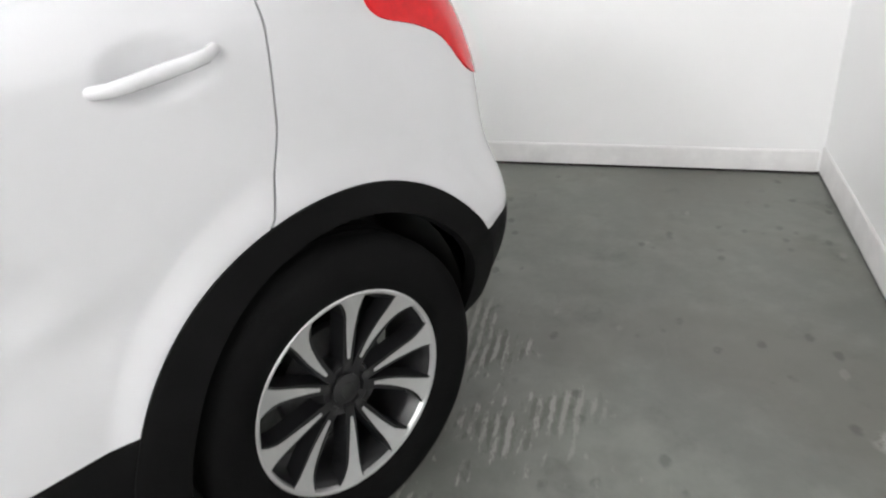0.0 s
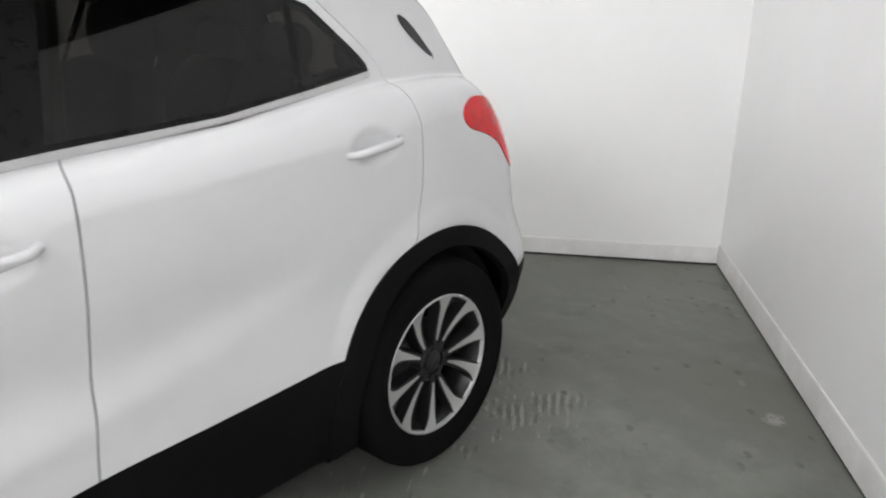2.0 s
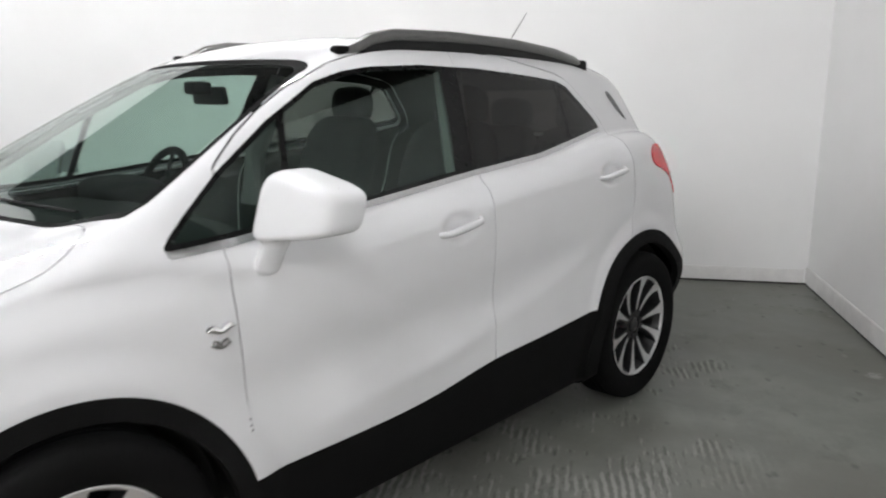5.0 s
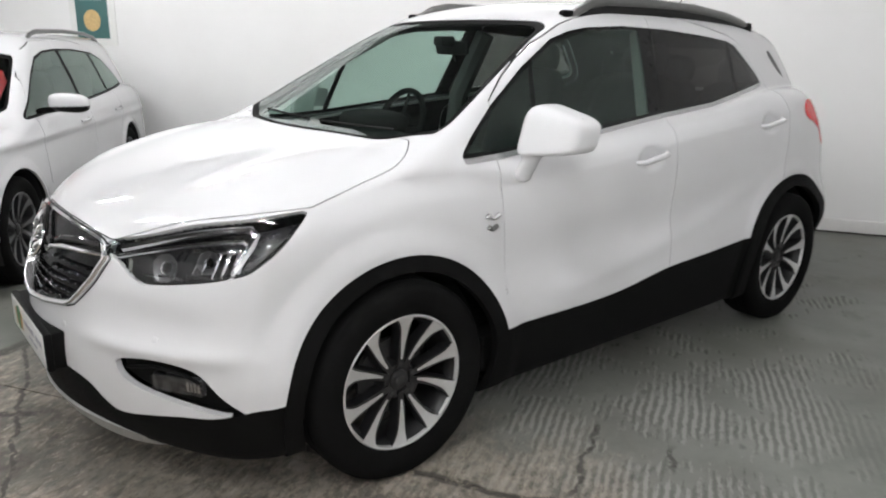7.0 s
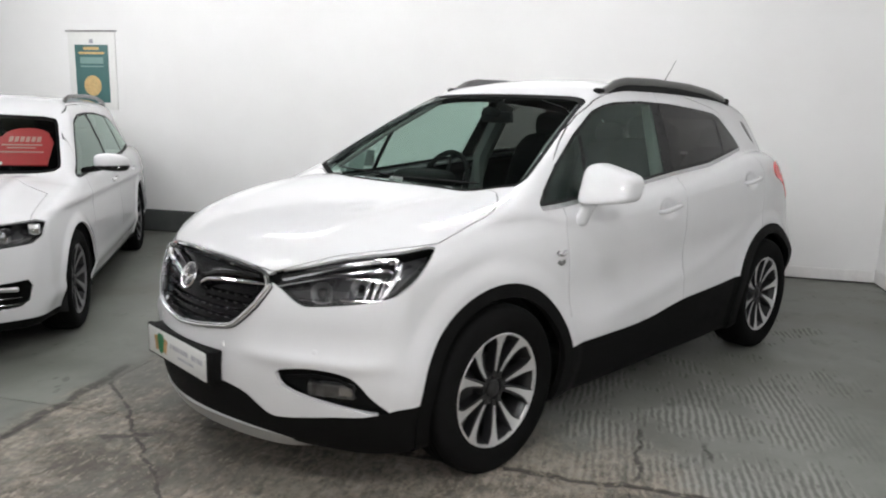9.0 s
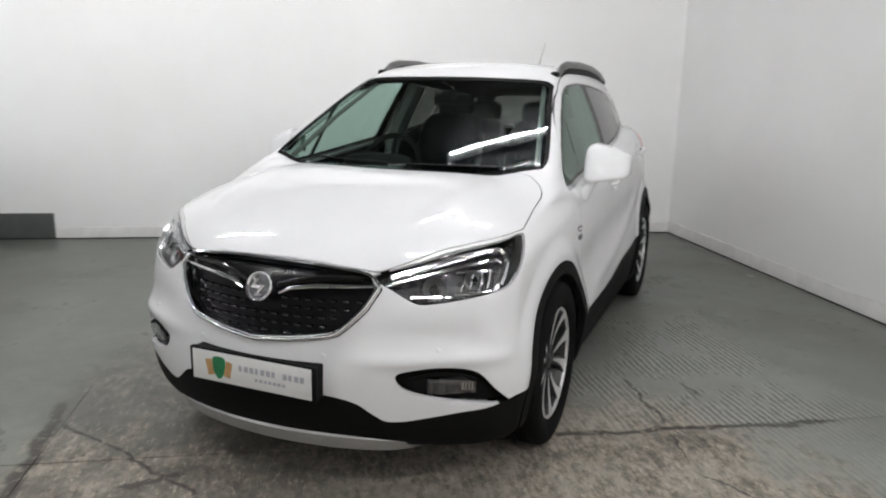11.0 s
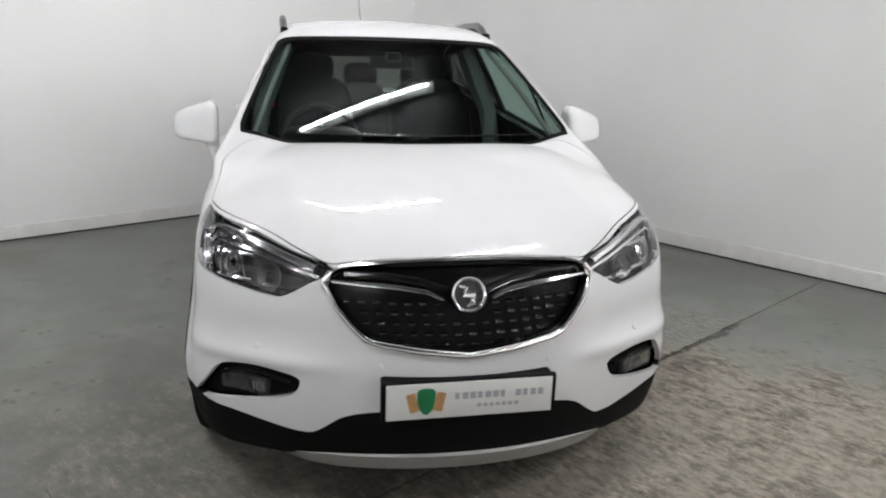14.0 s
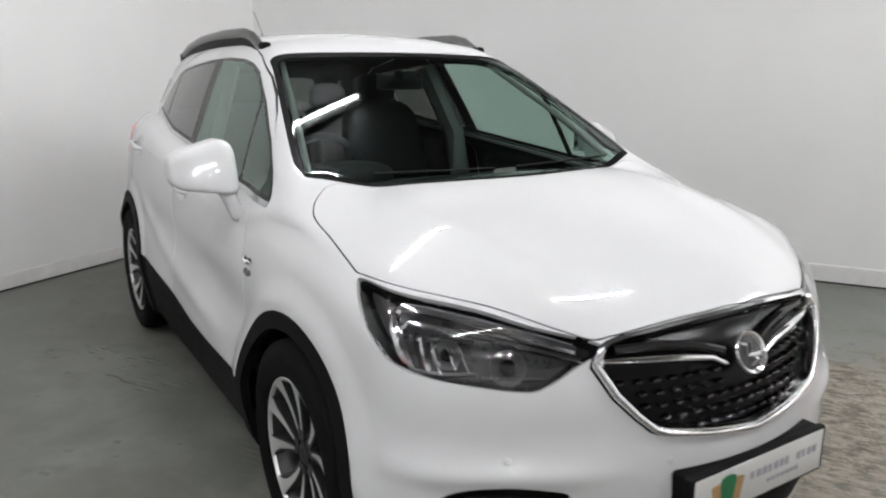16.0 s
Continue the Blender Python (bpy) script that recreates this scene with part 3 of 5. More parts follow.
WAIST = table([(-2.3, .25), (-1.6, .112), (-1.2, .042), (-.7, .008), (0, 0), (1.2, 0)])

LINE = table([(-1.9, 1.175), (-1.5, 1.150), (-1.2, 1.126), (-.9, 1.10), (-.55, 1.072), (-.25, 1.047), (.13, 1.002), (.35, .985), (.8, .945)])

BLADE = table([(-1.2, .90), (-.9, .80), (-.5, .69), (0, .60), (.4, .545), (.9, .50)])


def car_body(x, y, z):
    y = np.abs(y)
    zz = z / (1 + .12 * step((.9 - x) / 2.1))
    rf = np.hypot(x - AXLE, z - HUB)
    rr = np.hypot(x + AXLE + .015, z - HUB)
    flare = .014 * (step(1 - (rf - .46) / .09) + step(1 - (rr - .47) / .08))
    blade = .007 * np.exp(-((z - BLADE(x)) / .045) ** 2) * step((.75 - x) / .3) * step((x + 1.0) / .25)
    hollow = .012 * np.exp(-((zz - .70) / .10) ** 2) * step((.9 - x) / .5) * step((x + 1.0) / .4)
    tuck = .10 * np.clip(z - .56, 0, .6) * step((-1.15 - x) / .65)
    tuck = tuck + .30 * np.clip(.60 - z, 0, .4) * step((-1.42 - x) / .3)
    cup = .018 * (np.exp(-(((x + .03) / .082) ** 2 + ((z - .992) / .045) ** 2) ** 2.5) + np.exp(-(((x + 1.03) / .082) ** 2 + ((z - 1.086) / .043) ** 2) ** 2.5))
    ridge = .009 * np.exp(-np.sqrt((z - LINE(x)) ** 2 + .006**2) / .055) * step((.75 - x) / .6) * step((x + 1.75) / .3)
    side = y - (SIDE(zz) + TAPER(x) + flare + ridge + blade - hollow - tuck - cup)
    crease = .011 * np.exp(-((y - .56 + .12 * (x - 1.1)) / .07) ** 2) * step((x - 1.08) / .55)
    cr = CROWN(x)
    top = z - (LID(x) - cr * (.035 * y * y + .165 * y**4) - (1 - cr) * .06 * y * y + crease)
    lip = (.017 * np.exp(-((z - .562) / .030) ** 2) - .007 * np.exp(-((z - .645) / .05) ** 2)) * step((y - .28) / .3)
    front = x - (NOSE(z) - .505 * y * y + lip)
    rear = -x - (TAIL(z) - .33 * y * y)
    low = smax(side, top, .09)
    low = smax(low, front, .09)
    low = smax(low, rear, .12)
    low = smax(low, .19 + .55 * np.clip(-1.58 - x, 0, 1) + .10 * np.clip(x - 1.8, 0, 1) - z, .05)
    dz = z - 1.05
    glass_side = y - (.793 - .375 * dz - .16 * dz * dz - WAIST(x))
    screen = (z - (1.122 + .565 * (1.13 - x - .11 * y * y))) * .87
    up = smax(glass_side, z - (ROOF(x) - .12 * y * y), .07)
    up = smax(up, screen, .05)
    up = smax(up, -x - (1.925 - .62 * (z - 1.1) - .30 * y * y), .08)
    up = smax(up, 1.0 + .060 * step((x - .72) / .30) - z, .03)
    return smin(low, up, .020 + .085 * step((x - .62) / .35) * step((y - .48) / .20))

# ---- the small sport utility car: its panels ----
WINDOW_LINE = [(.985, 1.066), (.80, 1.072), (.615, 1.084), (.24, 1.120), (-.21, 1.163), (-.62, 1.194), (-1.155, 1.272), (-1.165, 1.29), (-1.14, 1.322), (-1.0, 1.455),
               (-.93, 1.478), (-.77, 1.495), (-.4, 1.522), (-.1, 1.529), (.144, 1.518), (.26, 1.502), (.388, 1.468), (.595, 1.361), (.795, 1.235), (.968, 1.098), (.99, 1.076)]
FRONT_DOOR = [(.838, 1.08), (.838, 1.06), (.834, .87), (.83, .70), (.825, .45), (.825, .36), (-.155, .36), (-.161, .506), (-.193, .76), (-.21, 1.045), (-.225, 1.15),
              (-.285, 1.53), (-.289, 1.59), (-.1, 1.588), (.09, 1.570), (.20, 1.552), (.30, 1.526), (.49, 1.449), (.60, 1.39), (.70, 1.327), (.775, 1.268), (.80, 1.245), (.80, 1.225)]
REAR_DOOR = [(-.155, .36), (-.161, .506), (-.193, .76), (-.21, 1.045), (-.225, 1.15), (-.285, 1.53), (-.289, 1.59), (-.6, 1.57), (-.80, 1.535), (-.95, 1.508), (-1.03, 1.475),
             (-1.175, 1.338), (-1.215, 1.285), (-1.232, 1.20), (-1.233, 1.113), (-1.21, .948), (-1.163, .798), (-1.12, .74), (-.95, .62), (-.85, .50), (-.83, .36)]
HEADLAMP = rounded([(.0, .848), (.15, .888), (.29, .922), (.45, .943), (.595, .958), (.598, .938), (.575, .905), (.54, .862), (.48, .818), (.435, .799), (.30, .775), (.16, .757), (.11, .762), (.05, .803)], 3)
GRILLE = [(-.2, .878), (.1, .876), (.2, .872), (.33, .861), (.372, .853), (.40, .838), (.425, .805), (.418, .79), (.39, .735), (.345, .685), (.305, .648), (.27, .637), (.15, .619), (0, .604), (-.2, .60)]
FOG = rounded([(.500, .518), (.55, .532), (.62, .541), (.70, .533), (.750, .508), (.79, .45), (.828, .388), (.80, .384), (.765, .393), (.62, .424), (.535, .452), (.500, .485)], 3)
TAIL_LAMP = rounded([(-1.482, 1.146), (-1.52, 1.165), (-1.58, 1.177), (-1.68, 1.165), (-1.80, 1.12), (-1.90, 1.02), (-1.93, .90), (-1.84, .90), (-1.75, .938), (-1.68, 1.016), (-1.60, 1.056), (-1.508, 1.083), (-1.474, 1.115)], 3)
FIN = rounded([(-1.405, 1.432), (-1.457, 1.402), (-1.532, 1.300), (-1.482, 1.324), (-1.422, 1.376), (-1.396, 1.415)], 3)
SCREEN_LINE = rounded([(-.3, 1.06), (-.1, 1.06), (.1, 1.06), (.3, 1.06), (.48, 1.062), (.59, 1.074), (.655, 1.096), (.695, 1.128), (.709, 1.165), (.700, 1.205), (.64, 1.345), (.579, 1.475), (.557, 1.515), (.49, 1.537), (.3, 1.545), (.1, 1.548), (-.1, 1.548), (-.3, 1.545)], 3)
SCREEN_FOOT = lambda y: 1.25 - .42 * y * y
REAR_SCREEN = [(-.2, 1.19), (.44, 1.19), (.52, 1.22), (.50, 1.30), (.44, 1.44), (.38, 1.455), (-.2, 1.462)]
SILL = table([(-2.4, .60), (-1.9, .585), (-1.66, .565), (-1.2, .555), (-.82, .532), (-.44, .513), (-.16, .50), (.22, .455), (.86, .445), (1.2, .43), (1.72, .40), (2.4, .39)])
LIP = table([(0, .442), (.20, .440), (.27, .434), (.375, .405), (.42, .37), (.46, .342), (.50, .338), (.60, .352), (.69, .366), (.78, .376), (.86, .40), (1.0, .40)])
BONNET_SIDE = table([(.98, 1.19), (1.04, 1.155), (1.08, 1.138), (1.12, 1.118), (1.19, 1.082), (1.25, 1.055), (1.38, 1.016), (1.56, .966), (1.70, .93)])
BONNET_FRONT = table([(0, .884), (.2, .879), (.36, .864), (.40, .860), (.46, .880), (.58, .926), (.70, .952), (.80, .972)])
G = .0022


def lamp_u(v):
    return -(v[:, 0] - 2.05) * .803 + (v[:, 1] - .40) * .597


def aside(v):
    """Negative outside the screen pillar, so that a side outline does not cut the windscreen."""
    return np.where(v[:, 0] > -.1, .672 - .40 * (v[:, 2] - 1.1) - v[:, 1], -1)


def in_side(poly, off=0.0):
    return lambda v: np.maximum(outline(poly, v[:, 0], v[:, 2]) + off, aside(v))


def in_front(poly, off=0.0, x0=1.5):
    return lambda v: np.maximum(outline(poly, v[:, 1], v[:, 2]) + off, x0 - v[:, 0])


def in_lamp(off=0.0):
    return lambda v: np.maximum(outline(HEADLAMP, lamp_u(v), v[:, 2]) + off, 1.45 - v[:, 0])


def bonnet_phi(v):
    side = BONNET_SIDE(v[:, 0]) - v[:, 2]
    nose = BONNET_FRONT(v[:, 1]) - v[:, 2]
    t = step((v[:, 0] - 1.54) / .04)
    edge = side * (1 - t) + nose * t
    return np.maximum(edge, SCREEN_FOOT(v[:, 1]) + .006 - v[:, 0])


def even(phi):
    """phi rescaled so that it grows by one a metre along the skin."""
    def f(v):
        e = 1e-3
        g = np.stack([phi(v + d) - phi(v - d) for d in np.eye(3) * e], 1) / (2 * e)
        n = grad(car_body, v)
        n /= np.linalg.norm(n, axis=1)[:, None]
        g -= (g * n).sum(1)[:, None] * n
        return phi(v) / np.maximum(np.linalg.norm(g, axis=1), .15)
    return f


def screen_phi(off=0.0):
    return lambda v: np.maximum(np.maximum(outline(SCREEN_LINE, v[:, 1], v[:, 2]) + off, -v[:, 0]), v[:, 0] - SCREEN_FOOT(v[:, 1]) + 1.8 * off)


ARCH_F, ARCH_R = (AXLE - .005, HUB), (-AXLE - .02, HUB)


def ring(c, r, wide=0.0):
    """An arch about an axle, a little wider fore and aft."""
    def f(v):
        d = np.hypot(v[:, 0] - c[0], v[:, 2] - c[1])
        w = np.where(v[:, 0] > c[0], wide, .35 * wide)
        return d - r - w * ((v[:, 0] - c[0]) / np.maximum(d, .05)) ** 2 + np.where(v[:, 1] < .5, 9, 0)
    return f


low_phi = lambda v: v[:, 2] - np.where(v[:, 0] > 1.78, LIP(v[:, 1]), SILL(v[:, 0]))
PHI = {
    "arch_f_in": ring(ARCH_F, .386), "arch_f": ring(ARCH_F, .441, .006), "arch_r_in": ring(ARCH_R, .396, .01), "arch_r": ring(ARCH_R, .458, .048),
    "low": low_phi, "window": in_side(WINDOW_LINE), "pane": in_side(WINDOW_LINE, .014), "chrome": in_side([(x, z - .018) for x, z in WINDOW_LINE[:8]] + WINDOW_LINE[8:]),
    "door_f": in_side(FRONT_DOOR, -G), "door_f_in": in_side(FRONT_DOOR, G), "door_r": in_side(REAR_DOOR, -G), "door_r_in": in_side(REAR_DOOR, G),
    "bonnet": lambda v: even(bonnet_phi)(v) - G, "bonnet_in": lambda v: even(bonnet_phi)(v) + G,
    "lamp": in_lamp(-.002), "lamp_in": in_lamp(.003), "grille": in_front(GRILLE), "grille_gap": in_front(GRILLE, -.0045), "grille_in": lambda v: in_front(GRILLE, .017)(v) - .011 * step((v[:, 2] - .81) / .03), "fog": in_front(FOG, 0, 1.7),
    "tail": lambda v: outline(TAIL_LAMP, v[:, 0], v[:, 2]) + np.where(v[:, 1] < .3, 9, 0), "fin": in_side(FIN),
    "screen": screen_phi(), "screen_in": screen_phi(.018),
    "rear_screen": lambda v: np.maximum(outline(REAR_SCREEN, v[:, 1], v[:, 2]), 1.2 + v[:, 0]),
    "d1": lambda v: v[:, 0] - .625 + .25 * (v[:, 2] - 1.1), "d1b": lambda v: v[:, 0] - .60 + .25 * (v[:, 2] - 1.1),
    "d2": lambda v: v[:, 0] + .105 + .25 * (v[:, 2] - 1.15), "d2b": lambda v: v[:, 0] + .20 + .25 * (v[:, 2] - 1.15),
    "d3": lambda v: v[:, 0] + .86 + .24 * (v[:, 2] - 1.24), "d3b": lambda v: v[:, 0] + .885 + .24 * (v[:, 2] - 1.24),
    "seam": lambda v: v[:, 0] - (1.60 + .35 * (v[:, 2] - .5)), "tailgate": lambda v: np.maximum(v[:, 0] + 1.70 + .3 * np.clip(v[:, 2] - 1.1, 0, 1), v[:, 1] - .60),
}


def surface_y(x, z, f=None):
    """The body side's y at (x, z)."""
    f = f or car_body
    lo, hi = .3, 1.1
    for _ in range(40):
        mid = (lo + hi) / 2
        if f(np.array([x]), np.array([mid]), np.array([z]))[0] < 0:
            lo = mid
        else:
            hi = mid
    return lo


def surface_x(y, z, f=None):
    f = f or car_body
    lo, hi = 1.2, 2.5
    for _ in range(40):
        mid = (lo + hi) / 2
        if f(np.array([mid]), np.array([y]), np.array([z]))[0] < 0:
            lo = mid
        else:
            hi = mid
    return lo


def normal_at(x, y, z, f=None):
    g = grad(f or car_body, np.array([[x, y, z]], float))[0]
    return Vector(g / np.linalg.norm(g))


def wheel(car, at, spin=0.0, spokes=5, outer=.352, rim=.242, face=ALLOY):
    """A tyre on an alloy rim, the outer face towards local -z turned to the car's side."""
    w = new("wheel")
    w.parent = car
    w.matrix_local = at
    tagged(w, "black tyre on a ten-spoke two-tone alloy wheel")
    # tyre, turned about z; +z is the outer side
    prof = [(rim - .014, .083), (rim - .003, .091), (rim + .006, .098), (rim + .02, .103), (rim + .045, .108), (outer - .035, .107), (outer - .015, .098), (outer - .004, .082)]
    prof += [(outer, .06)]
    for k in range(4):
        z = .045 - k * .03
        prof += [(outer, z + .008), (outer - .007, z + .006), (outer - .007, z - .006), (outer, z - .008)]
    prof += [(outer, -.06), (outer - .015, -.098), (outer - .05, -.108), (rim + .02, -.10), (rim - .012, -.085)]
    tyre = part("tyre", lathe(bmesh.new(), prof, None, 72, closed=True), TYRE, w, "black rubber tyre with moulded sidewall")
    r = part("rim", lathe(bmesh.new(), [(rim - .014, -.08), (rim - .03, -.05), (rim - .035, .04), (rim - .022, .075), (rim - .016, .082)], None, 72, caps=False), ALLOY_DARK, w, "dark rim barrel")
    part("rim_lip", lathe(bmesh.new(), [(rim - .016, .080), (rim - .012, .091), (rim - .006, .093), (rim - .001, .090), (rim - .002, .083)], None, 72, closed=True), face, r, "bright machined rim edge")
    part("brake_disc", lathe(bmesh.new(), [(.0, -.01), (.135, -.01), (.135, .012), (.07, .012), (.07, .02), (.0, .02)], None, 40), BRAKE, r)
    part("hub", lathe(bmesh.new(), [(.0, .0), (.070, .0), (.068, .052), (.060, .062), (.046, .055), (.036, .056), (.036, .062), (.030, .066), (0, .067)], None, 40), ALLOY_DARK, w, "dark wheel centre")
    part("centre_cap", lathe(bmesh.new(), [(.0, .069), (.013, .069), (.017, .068), (.018, .066), (.0, .066)], None, 24), BRAKE, w, "small grey centre cap")
    for k in range(5):
        a = 2 * math.pi * (k + .5) / 5 + spin
        bm = lathe(bmesh.new(), [(.0, .0), (.011, .0), (.011, .012), (.008, .015), (.0, .015)], pose(.056 * math.cos(a), .056 * math.sin(a), .050), 6)
        part("wheel_nut", bm, BRAKE, w)
    # twin spokes: a dark body under a bright machined face, narrow at the hub and broad at the rim
    n = spokes * 2
    for k in range(n):
        a0 = 2 * math.pi * k / n + spin
        lean = math.radians(2.5 if k % 2 else -8.5)
        for kind in (0, 1):
            bm = bmesh.new()
            rows = []
            r0_ = .076 if kind else .045
            for i in range(10):
                t = i / 9
                rr = r0_ + t * (rim - .013 - r0_)
                flare = max(0, (t - .68) / .32) ** 2
                half = (.0035 + .0150 * t + .0135 * flare) if kind else (.011 + .0115 * t + .0135 * flare)
                skew = (.006 if k % 2 else -.006) * flare
                z = .066 + .024 * t * t if kind else .0635 + .024 * t * t
                low = z - (.004 if kind else .042)
                ang = a0 - lean * (1 - t)
                ca, sa = math.cos(ang), math.sin(ang)
                row = []
                for off, zz in ((-half + skew - (0 if kind else .004), low), (-half + skew, z), (half + skew, z), (half + skew + (0 if kind else .004), low)):
                    row.append(bm.verts.new((rr * ca - off * sa, rr * sa + off * ca, zz)))
                rows.append(row)
            for r0, r1 in zip(rows, rows[1:]):
                for i in range(3):
                    bm.faces.new((r0[i], r0[i + 1], r1[i + 1], r1[i]))
                bm.faces.new((r0[3], r0[0], r1[0], r1[3]))
            bm.faces.new(rows[0])
            bm.faces.new(rows[-1])
            part("spoke_face" if kind else "spoke", bm, face if kind else ALLOY_DARK, w, "machined spoke face" if kind else "", smooth=False)
    return w


def soft_box(c, h, p=4.0):
    """A box with well rounded edges as a function."""
    return lambda x, y, z: ((np.abs((x - c[0]) / h[0]) ** p + np.abs((y - c[1]) / h[1]) ** p + np.abs((z - c[2]) / h[2]) ** p) ** (1 / p) - 1) * min(h)


def blob(name, f, lo, hi, h, material, parent, label=""):
    v, t = skin(f, lo, hi, h)
    ob = new(name, mesh_from(name, v, t, grad(f, v), material))
    ob.parent = parent
    return tagged(ob, label)


def seat(car, x, y, width, tall=True):
    s = new("seat")
    s.parent = car
    s.matrix_local = pose(x, y, 0)
    tagged(s, "black cloth car seat with headrest")
    w = width / 2
    blob("cushion", soft_box((.12, 0, .60), (.27, w, .11)), (-.2, -w - .02, .45), (.42, w + .02, .75), .025, CLOTH, s)
    lean = lambda x_, y_, z_: soft_box((0, 0, .98), (.085, w * .96, .34))(x_ + .32 * (z_ - .68) + .12, y_, z_)
    blob("backrest", lean, (-.5, -w - .02, .6), (.15, w + .02, 1.36), .025, CLOTH, s)
    head = soft_box((-.36, 0, 1.375), (.055, .125, .085), 3.0)
    blob("headrest", head, (-.44, -.14, 1.27), (-.28, .14, 1.48), .018, CLOTH, s)
    return s


def build_suv():
    car = thing("car", "white compact sport utility car with black cladding and roof rails", "car")
    v, t = skin(car_body, (-2.25, -.021, .12), (2.3, .96, 1.72), .014)
    v, t = cut(v, t, lambda q: q[:, 1])
    t = t[(v[t][:, :, 1].mean(1) > 0)]
    mid = np.abs(v[:, 1]) < 2e-4
    v[mid] = onto(car_body, v[mid])
    v[mid, 1] = 0
    for phi in PHI.values():
        v, t = cut(v, t, phi)
    n = grad(car_body, v)
    n[np.abs(v[:, 1]) < 1e-6, 1] = 0
    n /= np.linalg.norm(n, axis=1)[:, None]
    c = v[t].mean(1)
    area = np.linalg.norm(np.cross(v[t[:, 1]] - v[t[:, 0]], v[t[:, 2]] - v[t[:, 0]]), axis=1)
    live = area > 1e-9
    t, c = t[live], c[live]
    P = {k: f(c) for k, f in PHI.items()}
    left = np.ones(len(t), bool)

    def take(mask):
        m = mask & left
        left[m] = False
        return subset(v, t, n, m)

    def pair(name, piece, material, label="", depth=.012, lift=0.0, parents=None):
        out = []
        for s in (0, 1):
            out.append(panel(name, flip(*piece) if s else piece, material, parents[s] if parents else car, label, depth, lift))
        return out

    take((P["arch_f_in"] < 0) | (P["arch_r_in"] < 0))
    pair("wheel_arch_trim", take((P["arch_f"] < 0) & (c[:, 0] > 0)), BLACK_PLASTIC, "black grained plastic wheel arch trim", .03, .003)
    pair("wheel_arch_trim", take((P["arch_r"] < 0)), BLACK_PLASTIC, "black grained plastic wheel arch trim", .03, .008)
    screen = both(*take(P["screen_in"] < 0))
    panel("windscreen", screen, SCREEN, car, "raked tinted windscreen", 0)
    panel("windscreen_border", both(*take(P["screen"] < 0)), SATIN_BLACK, car, "black border of the windscreen", .006, -.002)
    panel("rear_screen", both(*take(P["rear_screen"] < 0)), PRIVACY, car, "dark tinted rear screen", 0)
    # side windows
    win = P["pane"] < 0
    pair("quarter_window", take(win & (P["d1"] > 0)), CLEAR, "small front quarter window", 0)
    pair("front_window", take(win & (P["d1b"] < 0) & (P["d2"] > 0)), CLEAR, "clear front door window", 0)
    pair("rear_window", take(win & (P["d2b"] < 0) & (P["d3"] > 0)), PRIVACY, "dark tinted rear door window", 0)
    pair("quarter_window", take(win & (P["d3b"] < 0)), PRIVACY, "dark tinted rear quarter window", 0)
    pair("window_surround", take(P["window"] < 0), FRIT, "gloss black window surround and pillars", .008, -.001)
    pair("chrome_strip", take(P["chrome"] < 0), SATIN, "bright chrome strip under the windows", .006, .003)
    pair("tail_lamp", take(P["tail"] < 0), RED_LENS, "red wrap-around tail lamp", .02, .004)
    pair("spoiler_fin", take(P["fin"] < 0), GLOSS_BLACK, "small black fin beside the rear screen", .006, .003)
    # lamps and grille openings
    lamp = take(P["lamp_in"] < 0)
    lenses = pair("headlamp", lamp, LENS, "clear wrap-around headlamp lens", 0)
    take(P["lamp"] < 0)
    grille_back = take(P["grille_in"] < 0)
    frame_piece = take(P["grille"] < 0)
    panel("grille_frame", both(*frame_piece), CHROME, car, "chrome frame of the grille", .03, .010)
    gap_ = take(P["grille_gap"] < 0)
    panel("grille_joint", both(gap_[0] - .006 * gap_[2], gap_[1], gap_[2]), SEAL, car, "dark joint round the grille", 0)
    fog_piece = take(P["fog"] < 0)
    fogs = pair("fog_lamp_pocket", (fog_piece[0] - .035 * fog_piece[2], fog_piece[1], fog_piece[2]), BLACK_PLASTIC, "black pocket around the fog lamp", .0)
    pair("cladding", take((P["low"] < 0) & (c[:, 0] < 1.6) & (c[:, 0] > -1.5)), BLACK_PLASTIC, "black grained sill cladding", .015, .002)
    panel("lower_bumper", both(*take((P["low"] < 0) & (c[:, 0] >= 1.6))), BLACK_PLASTIC, car, "black lower front bumper", .02, -.004)
    panel("rear_lower_bumper", both(*take((P["low"] < 0) & (c[:, 0] <= -1.5))), BLACK_PLASTIC, car, "black lower rear bumper", .02, .0)
    # painted panels
    bonnet = take(P["bonnet_in"] < 0)
    bonnet = both(*bonnet)
    panel("bonnet", bonnet, PAINT, car, "white bonnet", .014)
    gaps = [take(P["bonnet"] < 0)]
    dfo = take(P["door_f_in"] < 0)
    dfs = pair("front_door", dfo, PAINT, "white closed front door", .014)
    gaps.append(take(P["door_f"] < 0))
    dro = take(P["door_r_in"] < 0)
    drs = pair("rear_door", dro, PAINT, "white closed rear door", .014)
    gaps.append(take(P["door_r"] < 0))
    for g in gaps:
        pair("shut_line", (g[0] - .006 * g[2], g[1], g[2]), SEAL, "", 0)
    bump = both(*take((P["seam"] > 0) & (c[:, 2] < .97)))
    panel("front_bumper", bump, PAINT, car, "white front bumper", .02)
    wing = take((c[:, 0] > .80) & (c[:, 2] < 1.16) & (P["seam"] < 0) & (c[:, 1] > .55))
    pair("front_wing", wing, PAINT, "white front wing", .014)
    gate = both(*take(P["tailgate"] < 0))
    panel("tailgate", gate, PAINT, car, "white tailgate", .01)
    rest = take(np.ones(len(t), bool))
    body = both(*rest)
    panel("body_shell", body, PAINT, car, "white roof and body sides", .014)
